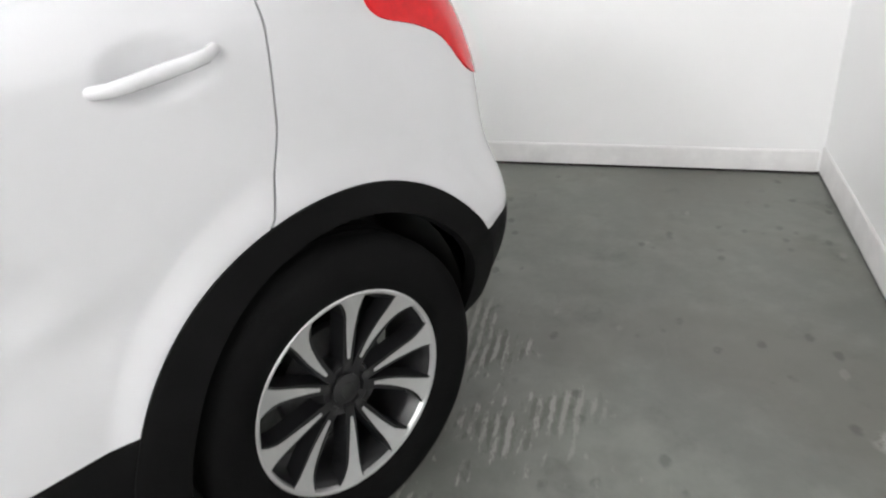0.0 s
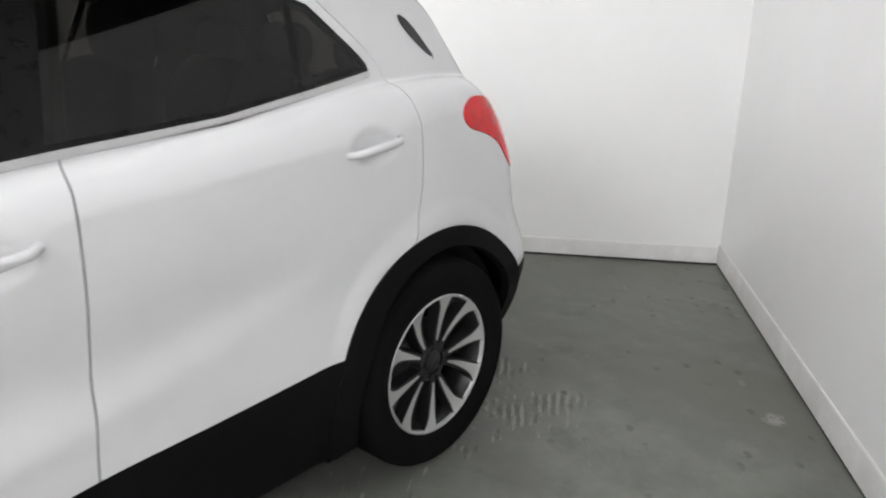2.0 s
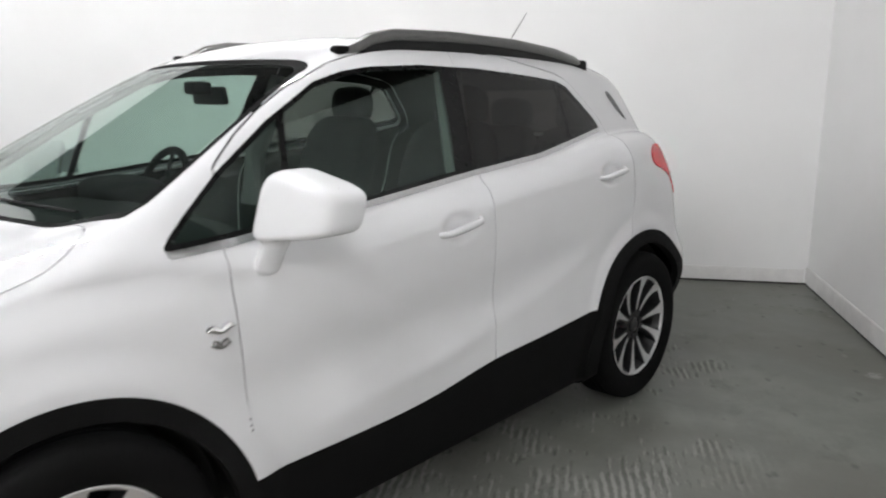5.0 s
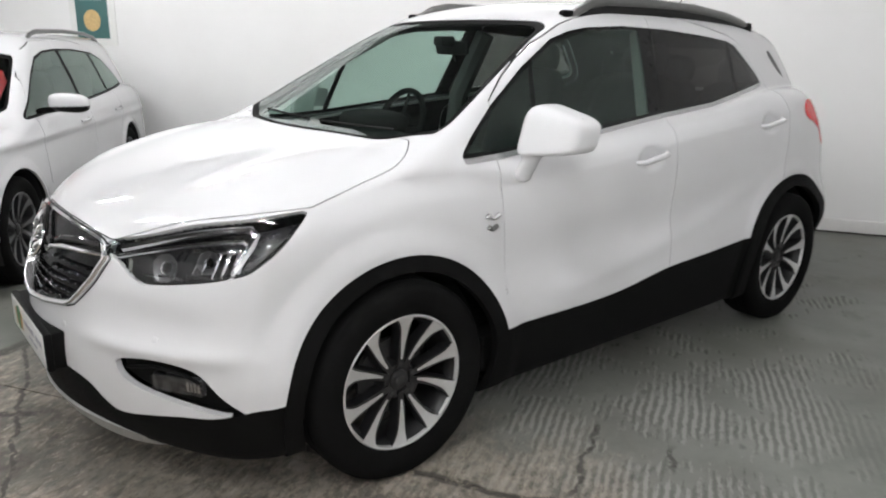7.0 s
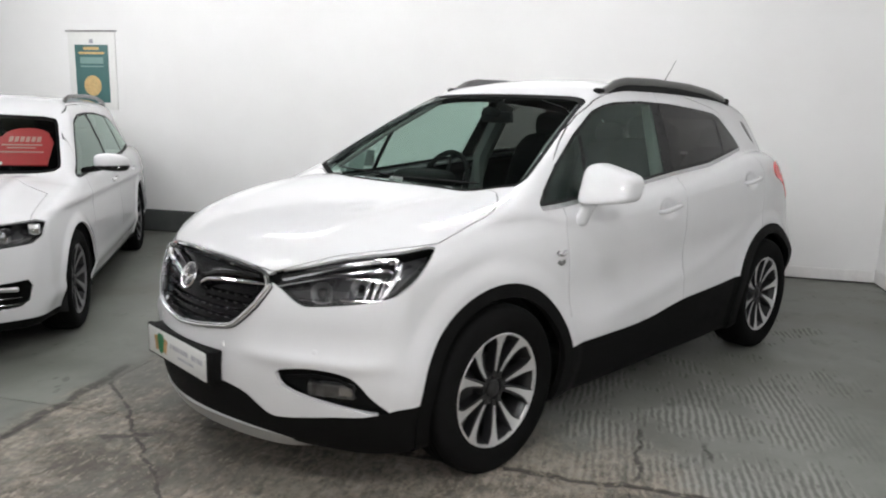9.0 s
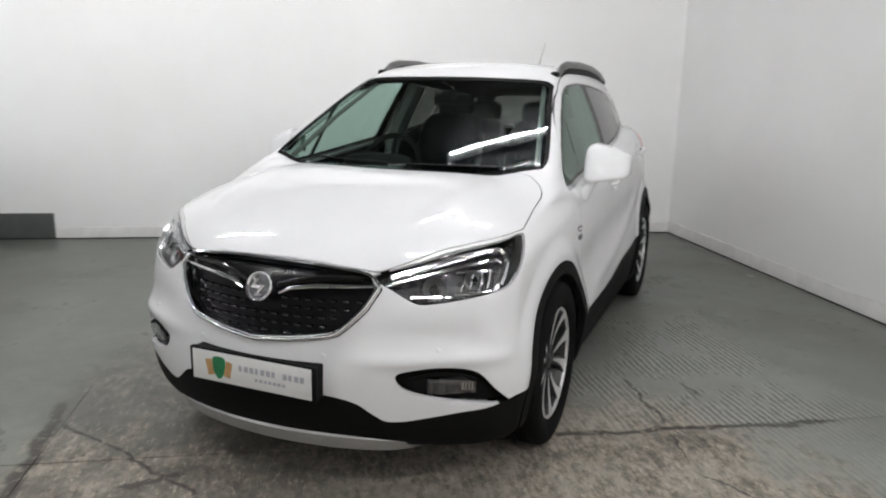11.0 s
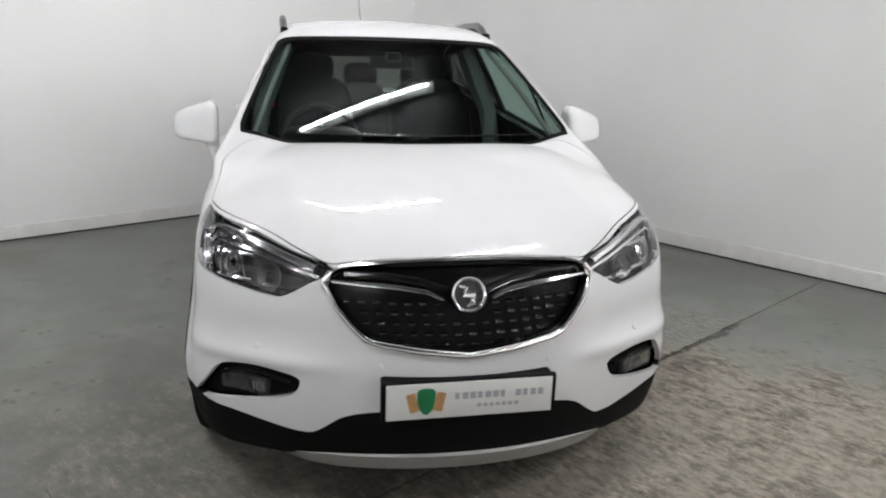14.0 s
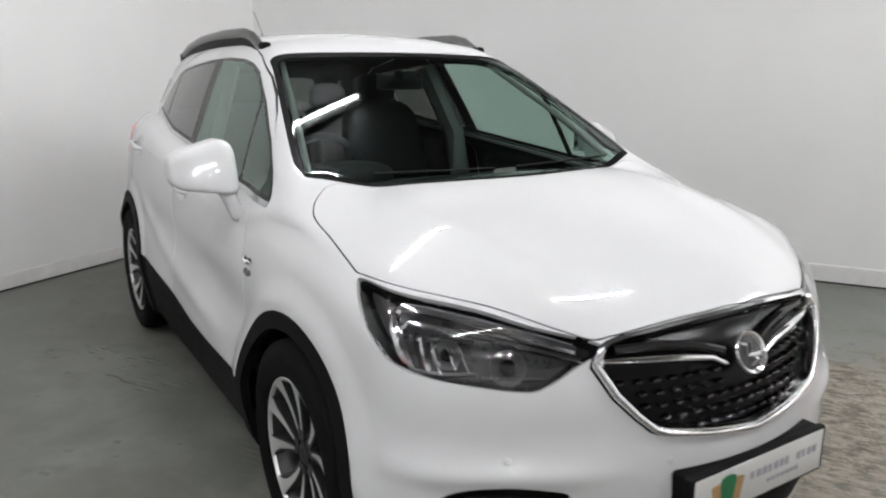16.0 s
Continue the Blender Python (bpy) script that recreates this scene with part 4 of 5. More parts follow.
    # inner faces
    for piece in (body, dfo, flip(*dfo), dro, flip(*dro), bonnet, gate):
        vv, tt, nn = piece
        nn = nn / np.linalg.norm(nn, axis=1)[:, None]
        z = vv[tt].mean(1)[:, 2]
        panel("inner_trim", subset(vv - .032 * nn, tt[:, ::-1], -nn, z > .35), TRIM, car, "dark cabin lining", 0)

    # headlamp insides
    for s, lens in zip((1, -1), lenses):
        vv, tt, nn = lamp
        back = (vv - .06 * nn, tt, nn)
        panel("housing", flip(*back) if s < 0 else back, LAMP_GREY, lens, "dark lamp housing", -1)
        rim_ = (vv - .001 * nn, tt, nn)
        ob = panel("bezel", shell_band(flip(*rim_) if s < 0 else rim_, s, .006), GLOSS_BLACK, lens, "black lamp edge", 0, -.004)
        lamp_parts(lens, s)
    # grille
    vv, tt, nn = both(*grille_back)
    panel("grille_panel", (vv - .03 * nn, tt, nn), GRILLE_BLACK, car, "black grille panel", 0)
    grille_parts(car)
    for s, pocket in zip((1, -1), fogs):
        fog_parts(pocket, s)
    # wheel wells and underside
    for cx, r, lo, span in ((ARCH_F, .392, -2, 205), (ARCH_R, .402, -22, 212)):
        for s in (1, -1):
            bm = bmesh.new()
            rows = []
            for k in range(25):
                a = math.radians(lo + span * k / 24)
                rows.append([bm.verts.new((cx[0] + rr * math.cos(a), s * y, cx[1] + rr * math.sin(a))) for y, rr in ((.775, r), (.50, r - .005), (.495, .05))])
            for r0, r1 in zip(rows, rows[1:]):
                for k in range(2):
                    bm.faces.new((r0[k], r0[k + 1], r1[k + 1], r1[k]))
            part("wheel_well", bm, SEAL, car, "black wheel well liner")
    part("underbody", box(bmesh.new(), -1.58, 1.85, -.50, .50, .22, .40, .03), SEAL, car, "black underbody")
    # extra box that keeps light off the floor beneath the sills
    part("floor_pan", box(bmesh.new(), -.84, .84, -.77, .77, .215, .37, .02), SEAL, car, "black floor pan between the sills, added to block light")
    part("cabin_floor", box(bmesh.new(), -1.6, 1.1, -.70, .70, .38, .45, .02), TRIM, car, "dark cabin floor")
    # wheels
    for x, sp in ((AXLE, .26), (-AXLE, .17)):
        for s in (1, -1):
            wheel(car, pose(x, s * .772, HUB, -90 * s, 0, 0), sp)
    suv_details(car, dfs, drs)
    cabin(car)
    return car


def shell_band(piece, s, width):
    """The part of a lens near its edge."""
    v, t, n = piece
    q = v * (1, s, 1)
    d = outline(HEADLAMP, lamp_u(q), q[:, 2])
    m = d[t].mean(1) > -width
    return subset(v, t, n, m)


def on_lamp(u, z, depth, s):
    """A point behind the headlamp lens at (u, z)."""
    x, y = 2.05 - .803 * u, .40 + .597 * u
    # walk along the lamp's outward direction to the skin
    lo, hi = -.5, .5
    for _ in range(40):
        mid = (lo + hi) / 2
        if car_body(np.array([x + .597 * mid]), np.array([y + .803 * mid]), np.array([z]))[0] < 0:
            lo = mid
        else:
            hi = mid
    px, py = x + .597 * lo, y + .803 * lo
    nn = normal_at(px, py, z)
    p = Vector((px, py, z)) - depth * nn
    return Vector((p.x, s * p.y, p.z)), Vector((nn.x, s * nn.y, nn.z))


def lamp_parts(lens, s):
    for u, z, r in ((.185, .806, .021), (.325, .836, .017)):
        p, nn = on_lamp(u, z, .045, s)
        m = Matrix.Translation(p) @ nn.to_track_quat("Z", "Y").to_matrix().to_4x4()
        bowl = part("reflector_bowl", lathe(bmesh.new(), [(r * .9, -.012), (r * 1.5, .0), (r * 2.0, .016), (r * 2.05, .017), (r * 2.05, .013)], m, 36, caps=False), LAMP_BOWL, lens, "grey reflector bowl")
        part("projector_ring", lathe(bmesh.new(), [(r * .78, .006), (r * .95, .010), (r, .004), (r * .9, -.012)], m, 32, caps=False), REFLECTOR, bowl, "bright projector ring")
        part("projector_lens", lathe(bmesh.new(), [(0, .016), (r * .4, .014), (r * .72, .006), (r * .78, -.005), (0, -.006)], m, 24), GLOSS_BLACK, bowl, "dark glass projector lens")
    # angular daytime light: along the top, hooking down at the outer end
    for d, w in ((.014, .0125), (.022, .0075)):
        path = []
        off = .0 if w > .008 else -.026
        for u, z in ((.05, .845), (.15, .873), (.28, .904), (.40, .922), (.452, .925), (.470, .912), (.462, .880), (.437, .838), (.417, .812)):
            path.append(on_lamp(u - (.02 if off else 0), z + off, d, s)[0])
        part("daytime_light", tube(bmesh.new(), path, w, 6), REFLECTOR, lens, "angular bright daytime light strip")
    for u0, u1, z in ((.25, .40, .790), (.27, .41, .872), (.10, .24, .780)):
        part("reflector", tube(bmesh.new(), [on_lamp(u0 + (u1 - u0) * k / 4, z, .042, s)[0] for k in range(5)], .006, 6), REFLECTOR, lens)
    for u0, z0, z1, w in ((.335, .792, .868, .006), (.365, .796, .874, .009), (.395, .800, .878, .005), (.30, .800, .862, .004), (.27, .796, .85, .003)):
        path = [on_lamp(u0 + .028 * k / 3, z0 + (z1 - z0) * k / 3, .036, s)[0] for k in range(4)]
        part("reflector", tube(bmesh.new(), path, [w * .7, w, w * 1.2, w], 6, .6), REFLECTOR, lens, "bright upright reflector rib")


def front_point(y, z, out=0.0):
    x = surface_x(abs(y), z)
    nn = normal_at(x, y, z)
    return Vector((x, y, z)) + out * nn


def grille_parts(car):
    # the chrome wing bars from the badge to the upper corners
    for s in (1, -1):
        path = [front_point(s * y, z, o) for y, z, o in ((.075, .775, .0), (.12, .795, .006), (.20, .806, .006), (.30, .812, .003), (.395, .815, -.004))]
        part("wing_bar", tube(bmesh.new(), path, [.007, .0095, .0105, .0095, .006], 8, .8), CHROME, car, "bright chrome wing bar across the grille")
        path = [front_point(s * y, z, -.012) for y, z in ((.06, .80), (.14, .825), (.24, .838), (.36, .838))]
        part("grille_bar", tube(bmesh.new(), path, .012, 8), GLOSS_BLACK, car, "gloss black bar of the grille")
    # rounded chrome bar along the lower and side edges of the opening
    half = [(y, z + .007) for y, z in ((0, .604), (.15, .619), (.27, .637), (.302, .650), (.340, .686), (.383, .736), (.410, .790), (.416, .806), (.394, .832))]
    rim_ = [(-y, z) for y, z in half[:0:-1]] + half
    pts = []
    for (ya, za), (yb, zb) in zip(rim_, rim_[1:]):
        pts += [front_point(ya + (yb - ya) * q / 4, za + (zb - za) * q / 4, .010) for q in range(4)]
    pts.append(front_point(*rim_[-1], .010))
    part("grille_rim", tube(bmesh.new(), pts, .0085, 10), CHROME, car, "bright rounded chrome rim of the grille")
    # small studs of the mesh
    for row in range(5):
        z = .762 - .030 * row
        wide = .36 - .028 * row
        k = 0
        y = -wide + (.0225 if row % 2 else 0)
        while y < wide:
            if abs(y) > .055 or z < .72:
                p = front_point(y, z, -.020)
                part("grille_stud", box(bmesh.new(), p.x - .01, p.x + .006, p.y - .011, p.y + .011, p.z - .0045, p.z + .0045, .0015, segs=1), STUD, car)
            y += .045
    # round badge, kept plain
    p = front_point(0, .785, .004)
    m = Matrix.Translation(p) @ normal_at(p.x, 0, p.z).to_track_quat("Z", "Y").to_matrix().to_4x4()
    b = part("badge", lathe(bmesh.new(), [(.042, .004), (.050, .006), (.054, .012), (.052, .017), (.047, .016), (.042, .010)], m, 40, closed=True), CHROME, car, "round chrome ring badge with a plain raised shape")
    part("badge_ground", lathe(bmesh.new(), [(0, .006), (.044, .006), (.044, .009), (0, .010)], m, 32), LAMP_GREY, b, "dark centre of the badge")
    part("badge_relief", tube(bmesh.new(), [m @ Vector(q) for q in ((-.028, .026, .010), (-.006, .020, .014), (-.018, -.002, .014), (.014, -.004, .015), (.012, -.022, .014), (-.008, -.034, .010))], [.005, .011, .011, .013, .010, .005], 8), CHROME, b)
    # number plate, printed with a dealer's green shield; letters as bars
    holder = part("number_plate", box(bmesh.new(), 2.205, 2.226, -.266, .266, .425, .552, .004), BLACK_PLASTIC, car, "white number plate in a black holder")
    part("plate_backing", box(bmesh.new(), 2.10, 2.21, -.262, .262, .425, .55, .01), BLACK_PLASTIC, holder, "black plate mount")
    part("plate_face", box(bmesh.new(), 2.2262, 2.2292, -.252, .252, .434, .546, .002), PLATE_WHITE, holder, "white plate face")
    shield = rounded([(-.158, .527), (-.110, .527), (-.108, .49), (-.116, .462), (-.134, .447), (-.152, .462), (-.160, .49)], 3)
    bm = bmesh.new()
    f = bm.faces.new([bm.verts.new((2.2294, a * 1.0 - .0, z)) for a, z in shield])
    g = bmesh.ops.extrude_face_region(bm, geom=[f])
    bmesh.ops.translate(bm, verts=[q for q in g["geom"] if isinstance(q, bmesh.types.BMVert)], vec=(.0015, 0, 0))
    part("shield", bm, PLATE_GREEN, holder, "green shield", smooth=False)
    for y, lean in ((-.174, 12), (-.094, -12)):
        bm = box(bmesh.new(), -.0005, .0005, -.014, .014, -.030, .030, .0, pose(2.2299, y, .487, lean, 0, 0))
        part("supporter", bm, PLATE_GOLD, holder, "gold figure shape beside the shield")
    for k in range(12):
        y = -.048 + .0232 * k
        if k in (7,):
            continue
        part("text_bar", box(bmesh.new(), 2.2294, 2.2302, y, y + (.017 if k % 3 else .013), .491, .512), PLATE_INK, holder)
    for k in range(7):
        part("text_bar", box(bmesh.new(), 2.2294, 2.2302, .02 + .019 * k, .033 + .019 * k, .463, .474), PLATE_INK, holder)
    # silver skid plate under the bumper
    bm = bmesh.new()
    rows = []
    for k in range(33):
        y = -.585 + 1.17 * k / 32
        e = 1 - (abs(y) / .585) ** 8
        zc = .252 - .030 * (y / .585) ** 2
        h = .001 + .036 * e
        x0 = surface_x(abs(y), max(zc, .225)) + .010 * e - .014 * (1 - e)
        rows.append([bm.verts.new(q) for q in ((x0 - .04, y, zc + h), (x0, y, zc + h), (x0 + .006, y, zc + h * .6), (x0 - .028, y, zc - h), (x0 - .06, y, zc - h - .004))])
    for r0, r1 in zip(rows, rows[1:]):
        for k in range(4):
            bm.faces.new((r0[k], r0[k + 1], r1[k + 1], r1[k]))
        bm.faces.new((r0[4], r0[0], r1[0], r1[4]))
    bm.faces.new(rows[0])
    bm.faces.new(rows[-1])
    part("skid_plate", bm, SKID, car, "silver skid plate under the front bumper")
    for s in (1, -1):
        for y, z in ((.62, .60), (.26, .575)):
            p = front_point(s * y, z, .0005)
            m = Matrix.Translation(p) @ normal_at(p.x, s * y, z).to_track_quat("Z", "Y").to_matrix().to_4x4()
            part("parking_sensor", lathe(bmesh.new(), [(0, -.002), (.010, -.002), (.010, .0015), (.008, .0022), (0, .0022)], m, 18), PAINT, car, "small round parking sensor")


def fog_parts(pocket, s):
    path = [front_point(s * y, z, -.006) for y, z in ((.53, .498), (.62, .515), (.70, .506), (.745, .482))]
    part("bezel_bar", tube(bmesh.new(), path, .006, 6), BLACK_PLASTIC, pocket)
    p = front_point(s * .675, .458, -.026)
    nn = normal_at(p.x, s * .675, .458)
    m = Matrix.Translation(p) @ nn.to_track_quat("Z", "Y").to_matrix().to_4x4()
    lamp = part("fog_lamp", box(bmesh.new(), -.092, .085, -.028, .028, -.02, .004, .010, m, 3), LAMP_GREY, pocket, "grey fog lamp")
    for k in range(4):
        part("reflector", box(bmesh.new(), .030 + .012 * k, .037 + .012 * k, -.015, .015, .0042, .0058, .0, m), REFLECTOR, lamp, "small bright reflector")
    part("fog_lens", box(bmesh.new(), -.090, .083, -.027, .027, .006, .011, .005, m), LENS, lamp, "clear fog lamp lens")


def suv_details(car, doors_f, doors_r):
    for k, s in enumerate((1, -1)):
        fd, rd = doors_f[k], doors_r[k]
        # pull handles
        for door, (x0, z0, x1, z1) in ((fd, (.074, .976, -.134, 1.006)), (rd, (-.922, 1.073, -1.128, 1.100))):
            path, rad = [], []
            for i in range(9):
                q = i / 8
                x, z = x0 + (x1 - x0) * q, z0 + (z1 - z0) * q
                base = max(surface_y(x0, z0), surface_y(x1, z1)) - .006
                out = .027 * (1 - abs(2 * q - 1) ** 8)
                path.append((x, s * (base + out), z))
                rad.append(.0105 + .0025 * q * (1 - q) * 4)
            part("door_handle", tube(bmesh.new(), path, rad, 10, 1.0), PAINT, door, "white pull handle over a recess")
        # mirror on the door skin
        f0 = soft_box((.0, .0, .0), (.078, .100, .086), 4.6)

        def housing(x, y, z, s=s):
            yy = y * s - .922
            xx = x - .640 + .50 * yy + .30 * (z - 1.15)
            zz = (z - 1.139 + .04 * yy) * (.086 / (.086 - .30 * np.clip(yy, -.06, .12)))
            h = smax(f0(xx, yy, zz), -(xx + .060), .015)
            h = smax(h, 1.068 + .07 * np.clip(yy + .02, 0, 1) - z, .014)
            # stem from the inner end down to the door
            a = np.clip((1.11 - z) / .12, 0, 1)
            st = np.hypot((x - .695 - .030 * a) / 1.5, (y * s - .872 + .045 * a)) - .027
            st = smax(st, np.abs(z - 1.045) - .080, .03)
            return smin(h, st, .022)

        y0, y1 = (.76, 1.07) if s > 0 else (-1.07, -.76)
        mir = blob("wing_mirror", housing, (.46, y0, .94), (.94, y1, 1.30), .009, PAINT, fd, "white wing mirror housing")
        part("mirror_glass", box(bmesh.new(), -.002, .002, -.078, .078, -.050, .050, .0015, pose(.576, s * .925, 1.15, 0, 0, -26 * s)), MIRROR, mir, "mirror glass")
        # side badge and repeater on the wing
        for x0_, x1_, z0_, r0_ in ((.925, .848, .862, .012), (.915, .862, .822, .010)):
            path = [(x0_ + (x1_ - x0_) * q / 6, s * (surface_y(x0_ + (x1_ - x0_) * q / 6, z0_) + .001), z0_ + .006 * math.sin(q * 1.6)) for q in range(7)]
            part("side_badge", tube(bmesh.new(), path, [r0_ * .5, r0_, r0_ * 1.1, r0_ * .8, r0_ * 1.15, r0_, r0_ * .4], 8, .9), CHROME if z0_ > .84 else plain_rail, car, "small chrome badge on the front wing" if z0_ > .84 else "small dark grey badge on the front wing")
        # roof rail
        path, rad = [], []
        for x, y, z in ((.22, .525, 1.555), (.17, .528, 1.580), (.08, .530, 1.622), (-.02, .533, 1.640), (-.3, .536, 1.645), (-.7, .532, 1.635), (-1.0, .520, 1.610), (-1.18, .506, 1.582), (-1.275, .492, 1.555)):
            path.append((x, s * y, z - .012))
        pts = [Vector(p) for p in path]
        fine = []
        for a, b in zip(pts, pts[1:]):
            fine += [a.lerp(b, q / 4) for q in range(4)]
        fine.append(pts[-1])
        rail = part("roof_rail", tube(bmesh.new(), fine, .019, 10, 1.15), plain_rail, car, "dark silver roof rail")
        bm = tube(bmesh.new(), [(.12, s * .527, 1.575), (-.05, s * .530, 1.602), (-.5, s * .533, 1.605), (-.9, s * .520, 1.585), (-1.18, s * .503, 1.552)], .015, 8, 2.2)
        part("rail_base", bm, SEAL, rail, "black strip under the roof rail")
        for x, y, z in ((.17, .524, 1.55), (-1.22, .498, 1.54)):
            part("rail_foot", box(bmesh.new(), x - .07, x + .07, s * y - .02, s * y + .02, z - .03, z + .035, .014), BLACK_PLASTIC, rail, "black rail foot")
        # wiper
        side = 1 if s > 0 else -1
        px = lambda yy, q: (1.13 - .11 * yy * yy - .0 - q, yy, 1.115 + .565 * q + .014)
        part("wiper", tube(bmesh.new(), [px(side * .05 + .45 * i / 6 * side + .02, .015 + .012 * i / 6) for i in range(7)], .007, 6, .6), TRIM, car, "black windscreen wiper")
    bm = tube(bmesh.new(), [(-1.27, 0, 1.575), (-1.30, 0, 1.63), (-1.50, 0, 1.84)], [.008, .0032, .0018], 6)
    part("antenna", bm, TRIM, car, "thin black roof antenna")
    part("antenna_base", lathe(bmesh.new(), [(.0, 0), (.022, 0), (.016, .022), (.006, .03), (0, .03)], pose(-1.27, 0, 1.585), 16), BLACK_PLASTIC, car)


def cabin(car):
    """Seats, dashboard and wheel, seen through the glass."""
    dash = lambda x, y, z: smax(soft_box((.82, 0, .86), (.30, .72, .20), 4.0)(x, y, z), (z - 1.085) + .0 * y, .03)
    blob("dashboard", dash, (.48, -.76, .62), (1.16, .76, 1.12), .03, TRIM, car, "dark dashboard")
    hood = soft_box((.58, -.36, 1.07), (.13, .19, .055), 3.0)
    blob("instrument_hood", hood, (.42, -.58, 1.0), (.74, -.15, 1.14), .02, TRIM, car)
    m = pose(.42, -.36, 1.045, 0, 68, 0)
    ring_ = [m @ Vector((.178 * math.cos(a), .178 * math.sin(a), 0)) for a in (2 * math.pi * k / 40 for k in range(40))]
    sw = part("steering_wheel", tube(bmesh.new(), ring_, .016, 8, close=True), TRIM, car, "black steering wheel")
    hubm = lathe(bmesh.new(), [(0, -.03), (.06, -.03), (.07, .0), (.05, .02), (0, .022)], m, 24)
    part("boss", hubm, TRIM, sw)
    for a in (0, 180, 270 - 180):
        c_, s_ = math.cos(math.radians(a + 90)), math.sin(math.radians(a + 90))
        part("spoke", tube(bmesh.new(), [m @ Vector((.05 * c_, .05 * s_, 0)), m @ Vector((.17 * c_, .17 * s_, 0))], .014, 6, .5), TRIM, sw)
    part("steering_column", tube(bmesh.new(), [m @ Vector((0, 0, 0)), (.72, -.36, .88)], .045, 10), TRIM, car)
    for s in (1, -1):
        seat(car, -.22, s * .36, .48)
    for y in (-.42, 0, .42):
        seat(car, -1.02, y, .42).location.z = -.06
    part("interior_mirror", box(bmesh.new(), -.012, .012, -.11, .11, -.032, .032, .012, pose(.385, -.0, 1.425, 0, 8, 0)), TRIM, car, "black interior mirror")
    part("mirror_stalk", box(bmesh.new(), .39, .47, -.035, .035, 1.43, 1.475, .012), TRIM, car)
    for s in (1, -1):
        part("belt_pillar", tube(bmesh.new(), [(-.20, s * .70, .9), (-.22, s * .665, 1.15), (-.30, s * .53, 1.5)], .055, 8), TRIM_GREY, car, "grey door pillar lining")
        part("screen_pillar", tube(bmesh.new(), [(.96, s * .655, 1.13), (.66, s * .58, 1.32), (.33, s * .50, 1.50)], .012, 8), TRIM_GREY, car)
    part("bench_back", box(bmesh.new(), -1.50, -1.46, -.66, .66, .45, 1.06, .012), TRIM, car, "dark back panel of the rear seats")
    part("boot_floor", box(bmesh.new(), -1.85, -1.1, -.62, .62, .70, .74, .01), TRIM, car)


plain_rail = plain("anodised_dark_silver", (.16, .16, .155), .35, metal=.6, vary=.1)
build_suv()

# ---- the white estate car parked beyond ----
E_SIDE = table([(.05, .78), (.28, .865), (.45, .89), (.62, .886), (.78, .872), (.86, .862), (.93, .83), (1.02, .77), (1.2, .68)])
E_TAPER = table([(-2.6, -.20), (-2.2, -.075), (-1.7, -.02), (-.8, 0), (.8, 0), (1.4, -.012), (1.8, -.05), (2.4, -.15)])
E_LID = table([(-2.6, .94), (-1.9, 1.0), (-.8, .985), (.2, .955), (.85, .955), (1.1, .975), (1.5, .935), (1.85, .86), (2.1, .78), (2.4, .62)])
E_NOSE = table([(.05, 2.08), (.2, 2.18), (.4, 2.22), (.6, 2.215), (.72, 2.19), (.80, 2.13), (.9, 2.0), (1.2, 1.5)])
E_TAIL = table([(.05, 2.30), (.3, 2.42), (.55, 2.45), (.8, 2.43), (1.0, 2.38), (1.4, 2.1)])
E_ROOF = table([(-2.6, 1.33), (-2.0, 1.43), (-1.2, 1.475), (-.4, 1.487), (.1, 1.462), (.4, 1.40), (1.2, 1.0)])
E_WAIST = table([(-2.6, .20), (-2.0, .085), (-1.4, .03), (-.6, 0), (1.2, 0)])
E_AXLE, E_HUB = 1.34, .318


def estate_body(x, y, z):
    y = np.abs(y)
    rf, rr = np.hypot(x - E_AXLE, z - E_HUB), np.hypot(x + E_AXLE, z - E_HUB)
    flare = .012 * (step(1 - (rf - .37) / .07) + step(1 - (rr - .37) / .07))
    crease = .010 * np.exp(-((z - .80 - .02 * x) / .03) ** 2)
    lower = .014 * np.exp(-((z - .36 + .01 * x) / .05) ** 2)
    side = y - (E_SIDE(z) + E_TAPER(x) + flare + crease + lower)
    top = z - (E_LID(x) - .10 * y**2 * step((x - .8) / .4) + .012 * np.exp(-((y - .52) / .05) ** 2) * step((x - 1.0) / .2))
    low = smax(side, top, .05)
    low = smax(low, x - (E_NOSE(z) - .42 * y * y), .08)
    low = smax(low, -x - (E_TAIL(z) - .30 * y * y), .1)
    low = smax(low, .17 - z, .05)
    dz = z - .95
    up = smax(y - (.79 - .36 * dz - .16 * dz * dz - E_WAIST(x)), z - (E_ROOF(x) - .10 * y * y), .07)
    up = smax(up, (z - (.965 + .56 * (1.06 - x - .14 * y * y))) * .87, .05)
    up = smax(up, -x - (2.42 - .62 * (z - .95) - .2 * y * y), .07)
    up = smax(up, .9 - z, .03)
    return smin(low, up, .03)


E_WINDOW = [(.95, .932), (.55, .938), (-.3, .955), (-1.0, .975), (-1.77, 1.008), (-1.80, 1.028), (-1.64, 1.15), (-1.47, 1.25), (-1.25, 1.31), (-.7, 1.348), (-.3, 1.353), (.0, 1.342), (.22, 1.302), (.45, 1.20), (.75, 1.035), (.95, .95)]
E_SCREEN = [(-.2, .965), (.58, .965), (.67, .975), (.70, 1.0), (.69, 1.04), (.595, 1.28), (.57, 1.315), (.48, 1.33), (-.2, 1.35)]
E_LAMP = [(.40, .665), (.40, .735), (.62, .775), (.77, .785), (.815, .77), (.81, .70), (.77, .662), (.60, .645)]
E_INTAKE = [(.36, .30), (.36, .43), (.55, .45), (.74, .465), (.76, .43), (.74, .34), (.70, .31), (.5, .295)]
